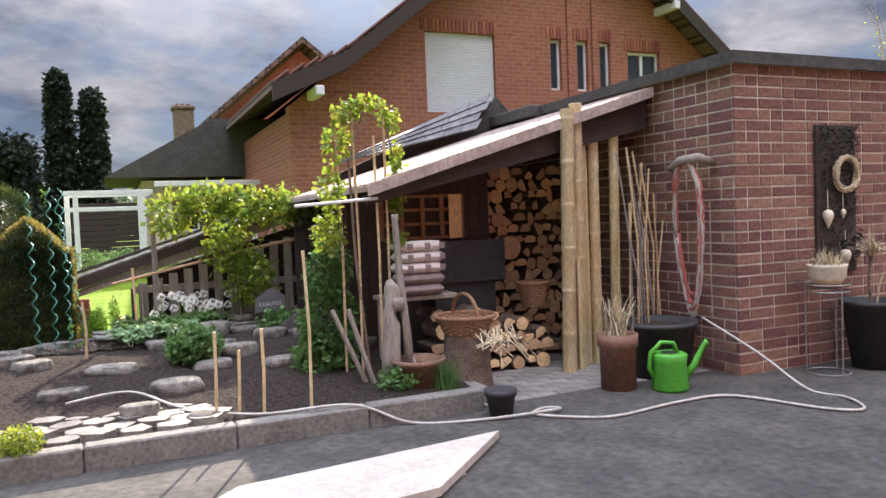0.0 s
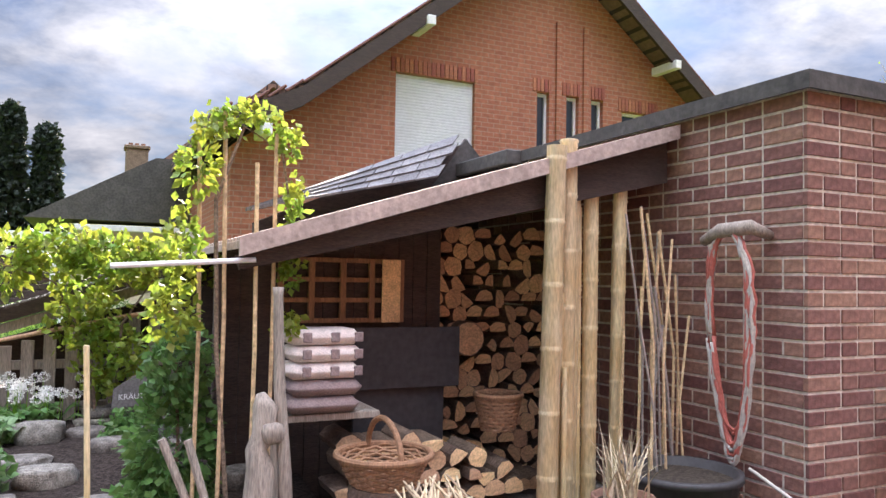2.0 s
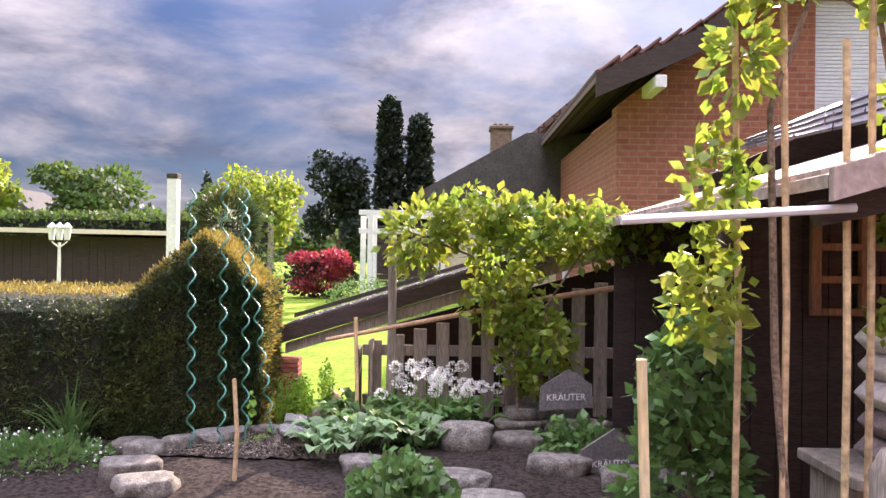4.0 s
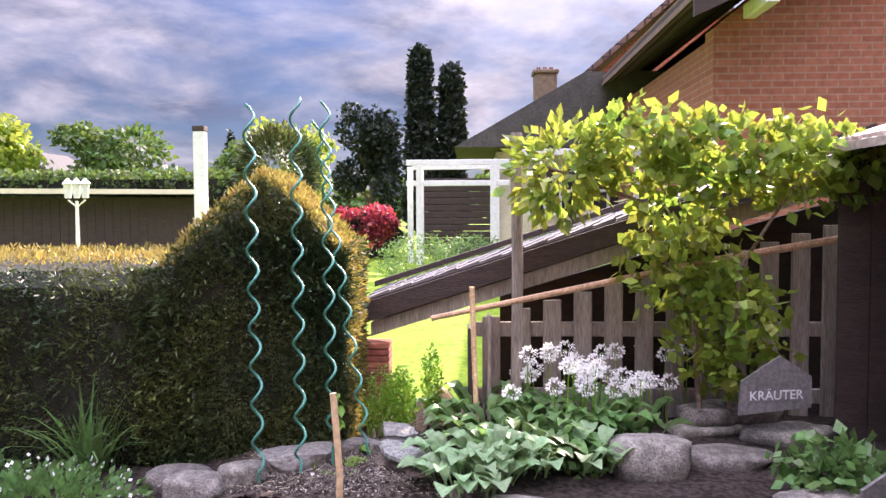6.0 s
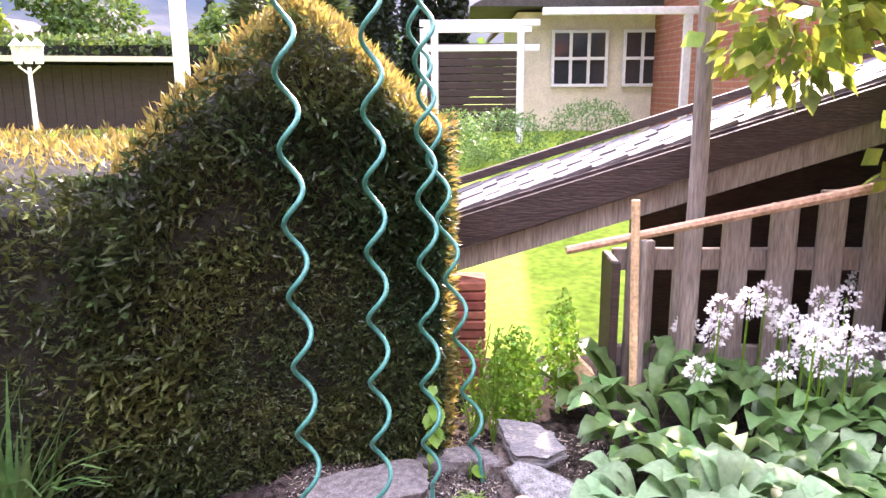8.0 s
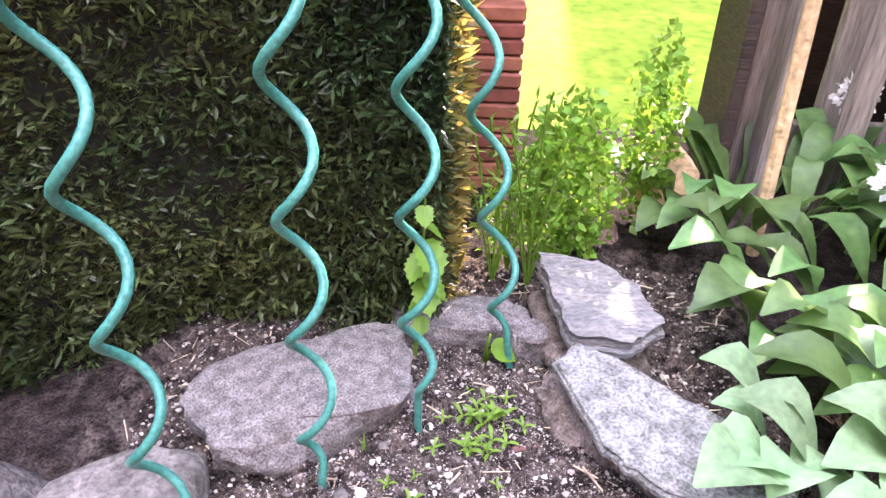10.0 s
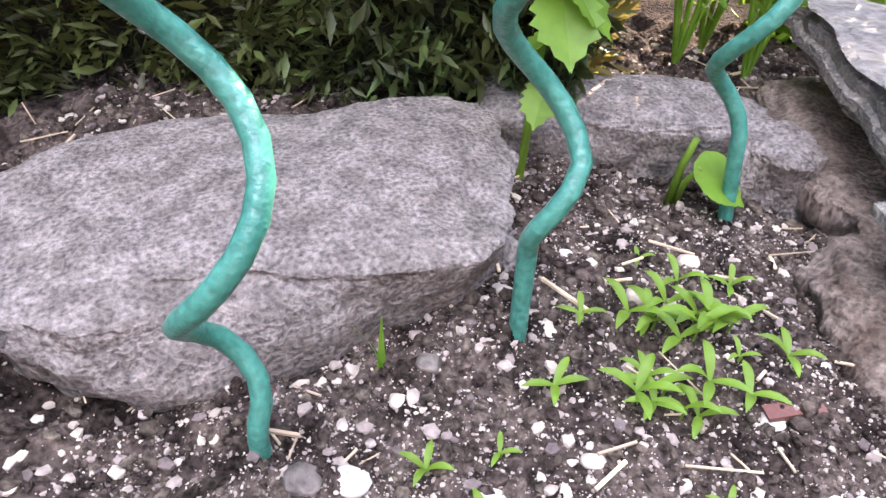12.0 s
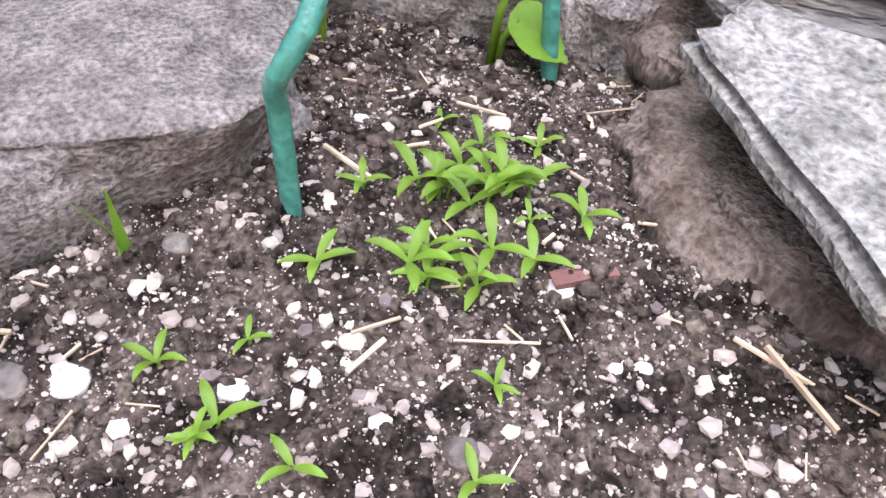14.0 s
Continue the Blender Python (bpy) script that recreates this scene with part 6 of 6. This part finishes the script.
for i, (u, v) in enumerate(((-4.75, 2.89), (-4.78, 2.875), (-4.75, 2.852), (-4.755, 2.845), (-4.72, 2.838), (-4.622, 2.962), (-4.645, 2.957), (-4.72, 2.975), (-4.668, 3.02), (-4.655, 2.88), (-4.66, 2.84), (-4.73, 2.925), (-4.69, 3.03), (-4.64, 3.02))):
    seedling(u, v, 4 if i % 2 else 3, 0.010 + 0.003 * (i % 3), 300 + i, 0.005)
tuft("grass_blade", -4.815, 2.93, patch_z(-4.815, 2.93), 2, 0.045, M["bright"], "single bright green blade on the soil", "plant", 0.4, 0.5, 5, 0.002, 0.0035)
def toothed_leaf(size, teeth, lobes=0.0, fold=0.15):
    """One leaf blade from its stalk at the origin along +y, with a serrated or lobed rim and a folded midrib."""
    bm = bmesh.new()
    mid = [bm.verts.new((0, size * f, -size * 0.12 * f * f)) for f in np.linspace(0, 1, 13)]
    for sg_ in (-1, 1):
        rim = []
        for k in range(13):
            f = k / 12
            w = size * 0.46 * math.sin(math.pi * min(1, 0.10 + 0.9 * f) ** 0.8) * (1 + lobes * math.cos(f * 9.4))
            if teeth and k % 2:
                w *= 1.0 - teeth
            rim.append(bm.verts.new((sg_ * max(w, 0.0005), size * f + (0 if k % 2 else size * 0.03), w * fold - size * 0.12 * f * f)))
        for k in range(12):
            q4 = (mid[k], rim[k], rim[k + 1], mid[k + 1])
            bm.faces.new(q4 if sg_ > 0 else q4[::-1])
    return bm


pt = thing("plantain", -4.668, 3.105, patch_z(-4.668, 3.105), "single broad green leaf on a stout stalk near the stones", "plant")
part("stalk", tubem([(0, 0, -0.005), (0.002, -0.002, 0.03), (0.006, -0.004, 0.052)], [0.003, 0.0025, 0.002], 7), M["bright"], pt, smooth=True)
part("stalk", tubem([(0.004, 0, -0.005), (0.006, -0.004, 0.02), (0.012, -0.008, 0.034)], 0.002, 7), M["bright"], pt, smooth=True)
part("leaf", toothed_leaf(0.042, 0.0), M["bright"], pt, smooth=True).matrix_local = pose(0.008, -0.006, 0.036, -28, 12, -105)
nt = thing("nettle", -4.765, 3.10, patch_z(-4.765, 3.10), "fresh toothed green leaves on an upright stem at the hedge foot", "plant")
part("stem", tubem([(0, 0, -0.01), (0.004, 0, 0.08), (0.010, 0, 0.17), (0.012, 0, 0.25)], [0.003, 0.0025, 0.002, 0.0012], 6), M["bright"], nt)
for z, a_, L_ in ((0.07, 170, 0.03), (0.10, 100, 0.028), (0.13, 200, 0.05), (0.135, 255, 0.046), (0.17, 150, 0.042), (0.19, 215, 0.055), (0.215, 280, 0.035), (0.24, 190, 0.03)):
    part("leaf", toothed_leaf(L_, 0.22, 0.10), M["bright"], nt).matrix_local = pose(0.010, 0, z, -38, 0, a_)
for i, (u, v) in enumerate(((-4.60, 3.29), (-4.655, 3.30), (-4.63, 3.34))):
    fn = thing("fern_shoot", u, v, 0.28, "thin bright fern-like shoot between hedge and stones", "plant", "fern shoots")
    for k in range(7):
        x, y, h = 0.05 * math.sin(k * 2.1 + i), 0.03 * math.cos(k * 1.7), 0.14 + 0.03 * k
        part("stem", tubem([(0, 0, 0), (x * 0.5, y * 0.5, h * 0.6), (x, y, h)], 0.0018, 5), M["bright"], fn)
        part("frond", leaf_mesh("frond", [(x * f, y * f, h * f) for f in np.linspace(0.35, 1, 34)], 0.018, M["bright"], k + 10 * i, "needle", (0, 0, 0.2)), None, fn)

G = G_bed

# ---- beyond the garden ----
def tree(name, u, v, z, h, lobes, n, size, material, label, seed, trunk=0.12, limbs=5, shell=0.3):
    ob = thing(name, u, v, z, label, "tree")
    q = random.Random(seed)
    bm = tubem([(0, 0, -0.1), (0.05, 0, h * 0.3), (0, 0.05, h * 0.75)], [trunk, trunk * 0.75, trunk * 0.3], 8)
    for i in range(limbs):
        l = lobes[i % len(lobes)]
        tube(bm, [(0.03, 0, h * (0.2 + 0.08 * i)), (l[0] * 0.6, l[1] * 0.6, (l[2] + h * 0.3) / 2 + 0.1), (l[0], l[1], l[2])], [trunk * 0.5, trunk * 0.3, trunk * 0.12], 6)
    part("trunk", bm, M["bark"], ob)
    part("crown", leaf_mesh("crown", blob_points(n, seed, lobes, shell), size, material, seed, "leaf"), None, ob)
    return ob


def lobes_for(w, h, z0, seed, k=11):
    q = random.Random(seed)
    return [(q.uniform(-w, w) * 0.6, q.uniform(-w, w) * 0.6, z0 + h * (0.15 + 0.75 * q.random()), w * q.uniform(0.3, 0.5), w * q.uniform(0.3, 0.5), h * q.uniform(0.13, 0.24)) for _ in range(k)]


for u, h, w in ((-6.1, 7.3, 0.62), (-4.85, 6.6, 0.6)):
    tree("cypress", u, 30.5, 0.4, h, [(0, 0, h * f, w * (1.05 - 0.75 * max(0, f - 0.45)), w, h * 0.13) for f in (0.15, 0.3, 0.45, 0.6, 0.72, 0.83, 0.91)], 8000, 0.22, M["conifer"], "tall dark columnar cypress tree", int(h * 10), 0.12, 0, 0.6)
tree("broadleaf_tree", -7.9, 28.4, 0.4, 4.6, lobes_for(1.7, 4.2, 0.6, 3), 5000, 0.2, M["conifer"], "dark green bushy tree behind the lawn", 33)
tree("broadleaf_tree", -9.4, 21, 0.4, 3.3, lobes_for(1.6, 2.8, 0.5, 4), 4200, 0.16, M["vine"], "sunlit yellow-green tree with an airy crown", 34)
tree("broadleaf_tree", -21.5, 36.5, 0.4, 5.3, lobes_for(3.2, 4.8, 0.5, 5), 6500, 0.3, M["tree"], "broad light green willow-like tree far off", 35)
tree("broadleaf_tree", -17.0, 40, 0.4, 5.0, [(0, 0, z, 0.9 - 0.16 * z, 0.9 - 0.16 * z, 0.6) for z in (1, 2, 3, 4, 4.8)], 2500, 0.22, M["conifer"], "dark pointed spruce far off", 36, 0.12, 0)
tree("broadleaf_tree", -13.5, 30, 0.4, 3.6, lobes_for(1.5, 3.0, 0.5, 6), 3000, 0.2, M["tree"], "round light green tree beyond the hedges", 37)
tree("broadleaf_tree", -26, 34, 0.4, 5, lobes_for(3, 4.5, 0.4, 7), 5000, 0.3, M["vine"], "yellow-green bushy tree at the edge of the gardens", 38)
bt = thing("bare_tree", 10.3, 5.6, 0, "tall shrub of thin spring twigs behind the garage", "tree")
bm, pts = bmesh.new(), []
for i in range(60):
    a, s, h = rng.uniform(0, 6.28), rng.random() ** 0.7, rng.uniform(4.0, 6.1)
    x, y = 0.9 * s * math.cos(a), 0.9 * s * math.sin(a)
    tube(bm, [(0, 0, 0.5), (x * 0.25, y * 0.25, 2.4), (x * 0.7, y * 0.7, h * 0.85 - 0.2 * s), (x, y, h - 0.5 * s)], [0.03, 0.018, 0.009, 0.004], 5)
    for k in range(9):
        f = 0.5 + 0.5 * k / 8
        pts.append((x * f + rng.gauss(0, 0.03), y * f + rng.gauss(0, 0.03), (h - 0.5 * s) * (0.55 + 0.45 * k / 8)))
part("trunk", bm, M["dry"], bt)
part("leaves", leaf_mesh("leaves", pts, 0.06, M["vine"], 4, "leaf"), None, bt)
rs = thing("red_shrub", -6.0, 13.5, 0.42, "dense red-leaved photinia shrub", "shrub")
part("leaves", leaf_mesh("leaves", blob_points(3600, 51, lobes_for(0.75, 1.1, 0.05, 9, 9), 0.3), 0.075, M["red_leaf"], 51), None, rs)
part("leaves", leaf_mesh("leaves", blob_points(2000, 52, [(0, 0, 0.4, 0.7, 0.6, 0.4)], 0.5), 0.07, M["conifer"], 52), None, rs)
for u, v, w, h, mm in ((-4.72, 9.1, 0.5, 0.6, "green"), (-4.1, 9.6, 0.5, 0.55, "green"), (-7.2, 14.5, 0.9, 0.9, "tree"), (-8.4, 16, 1.0, 1.1, "conifer"), (-3.0, 10.5, 0.5, 0.6, "green")):
    sb = thing("round_shrub", u, v, ground_z(u, v), "rounded green garden shrub on the lawn", "shrub", "lawn shrubs")
    part("leaves", leaf_mesh("leaves", blob_points(2600, int(-u * 10), [(0, 0, h * 0.45, w, w * 0.8, h * 0.55)], 0.6), 0.05, M[mm], int(v), "needle", (0, 0, 0.4)), None, sb)
far = thing("far_hedge", -14, 17.5, 0.3, "long clipped hedge behind the dark shed", "hedge")
part("leaves", leaf_mesh("leaves", [(rng.uniform(-9, 6.0), rng.uniform(-0.4, 0.4), 1.95 * rng.random() ** 0.5) for _ in range(16000)], 0.13, M["tree"], 61), None, far)
# plain box whose dark colour stands for shade within the leaves
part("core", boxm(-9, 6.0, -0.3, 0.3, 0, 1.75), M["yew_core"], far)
ds = thing("dark_shed", -11.8, 15.3, 0.3, "long low dark timber shed with a pale roof edge", "shed", kind="structure", rz=22)
bm = bmesh.new()
for i in range(30):
    box(bm, -3.0 + i * 0.165, -2.84 + i * 0.165, 0, 0.05, 0, 1.3)
part("wall", bm, M["darkwood"], ds)
part("roof", boxm(-3.2, 2.15, -0.3, 2.0, 1.36, 1.44, 0.01), M["felt"], ds)
part("roof_edge", boxm(-3.2, 2.15, -0.33, -0.302, 1.36, 1.46), M["cream"], ds)
wp = thing("white_chimney", -9.05, 13.75, 0.3, "slim white rendered chimney post with a dark cap", "chimney", kind="structure")
part("shaft", boxm(-0.1, 0.1, -0.1, 0.1, 0, 2.45, 0.01), M["white"], wp)
part("cap", boxm(-0.11, 0.11, -0.11, 0.11, 2.452, 2.55, 0.01), M["darkwood"], wp)
gl = thing("garden_lantern", -8.56, 8.5, 0.35, "white cast garden lantern with three lamps", "lamp post")
part("pole", tubem([(0, 0, 0), (0, 0, 1.05)], [0.03, 0.018], 8), M["white"], gl)
for x in (-0.1, 0, 0.1):
    l_ = part("lantern", tubem([(x, 0, 1.08), (x, 0, 1.24)], [0.035, 0.05], 6), M["white"], gl)
    part("lantern_roof", tubem([(x, 0, 1.242), (x, 0, 1.31)], [0.065, 0.008], 6), M["white"], l_)
part("arm", tubem([(-0.1, 0, 1.06), (0, 0, 0.98), (0.1, 0, 1.06)], 0.01, 6), M["white"], gl)
fw = thing("far_woods", 0, 0, 0, "distant tree line beyond the gardens", "trees", kind="stuff")
part("leaves", leaf_mesh("leaves", [(rng.uniform(-95, 30), 70 + 6 * rng.random(), 0.3 + (3.2 + 1.5 * math.sin(i * 0.37)) * rng.random() ** 0.7) for i in range(9000)], 1.1, M["tree"], 71), None, fw)
rh = thing("far_house", -30, 42, 0.4, "small far house with a dark roof", "house", kind="structure")
part("wall", boxm(-3, 3, 0, 5, 0, 2.6), M["house_brick"], rh)
part("roof", prism(bmesh.new(), [(-3.4, 2.5), (0, 4.6), (3.4, 2.5)], -0.3, 5.3), M["felt"], rh)
bh = thing("barn", 16.3, 2.7, 0, "dark gabled barn roof beyond the garage", "house", kind="structure", rz=-90)
part("roof", prism(bmesh.new(), [(-5.5, 2.3), (0, 6.6), (5.5, 2.3)], 0, 6), M["felt"], bh)
part("wall", boxm(-5, 5, 0.2, 5.8, 0, 2.3), M["darkwood"], bh)

# ---- shed paving: herringbone-like small pavers ----
pm = mesh_of("paver", boxm(-0.098, 0.098, -0.048, 0.048, -0.03, 0.004, 0.005), M["paver"])
for i in range(10):
    for j in range(18):
        o = part("paver", pm, None, pavement_2)
        o.location = (-1.92 + i * 0.203 + 0.1 * (j % 2), 0.34 + j * 0.102, 0.0 + 0.004 * rng.random())
        if o.location.x > -0.1:
            o.location.x = -0.11

# ---- garage bricks ----
BW, CH = 0.25, 0.0833
bmesh_cache = {}


def brick_mesh(w, deep):
    key = (round(w, 3), deep)
    if key not in bmesh_cache:
        bmesh_cache[key] = mesh_of("brick", boxm(0, w, 0, deep, 0, 0.0685, 0.003), M["brick"])
    return bmesh_cache[key]


rest_v, rest_f = [], []


def rest_box(m, w, d):
    i0 = len(rest_v)
    for z in (0, 0.0685):
        for x, y in ((0, 0), (w, 0), (w, d), (0, d)):
            rest_v.append((m @ Vector((x, y, z)))[:])
    for f in ((0, 1, 5, 4), (1, 2, 6, 5), (2, 3, 7, 6), (3, 0, 4, 7), (4, 5, 6, 7), (3, 2, 1, 0)):
        rest_f.append(tuple(i0 + k for k in f))


def course(length, row, start):
    """Wild bond: stretchers and headers in turn, shifted from course to course."""
    x, k, res = start, row, []
    q = random.Random(row * 13 + int(length * 10))
    while x < length - 0.03:
        w = BW if q.random() < 0.62 else BW / 2
        w = min(w, length - x)
        res.append((x, w - 0.014)); x += w
    return res


for row in range(28):
    z = 0.012 + row * CH
    for x, w in course(7.5, row, 0.0 if row % 2 else -0.0):
        if 1.85 < x + w and x < 3.21 and z < 1.95:
            if x < 1.79:
                w = 1.845 - x
            elif x + w > 3.27:
                w, x = x + w - 3.215, 3.215
            else:
                continue
        if 1.82 < x + w and x < 3.24 and z > 1.93:
            if x < 1.76:
                w = 1.818 - x
            elif x + w > 3.29:
                w, x = x + w - 3.245, 3.245
            else:
                continue
        if x < 1.45:
            o = part("brick", brick_mesh(w, 0.022 + 0.004 * rng.randrange(3)), None, wall_garage)
            o.location = (x, 0.0 - 0.002 * rng.randrange(3), z)
        else:
            rest_box(Matrix.Translation((x, 0.0, z)), w, 0.03)
    for x, w in course(5.8, row + 40, 0.03):
        if x < 0.85 and row > 1:
            o = part("brick", brick_mesh(w, 0.022), None, wall_garage)
            o.matrix_local = Matrix.Translation((0.0, x + w, z)) @ Matrix.Rotation(-math.pi / 2, 4, "Z")
        else:
            rest_box(Matrix.Translation((0.0, x + w, z)) @ Matrix.Rotation(-math.pi / 2, 4, "Z"), w, 0.03)
lin = mesh_of("lintel_brick", boxm(0, 0.0715, 0, 0.03, 0, 0.19, 0.003), M["brick"])
for i in range(17):
    for k in range(2):
        o = part("lintel_brick", lin, None, wall_garage)
        o.location = (1.83 + i * 0.083, -0.001, 1.968 + k * 0.2)
me = bpy.data.meshes.new("brick_rest")
me.from_pydata(rest_v, [], rest_f); me.materials.append(M["brick_rest"])
o = part("brick_rest", me, None, wall_garage)
tagged(o, kind="stuff")
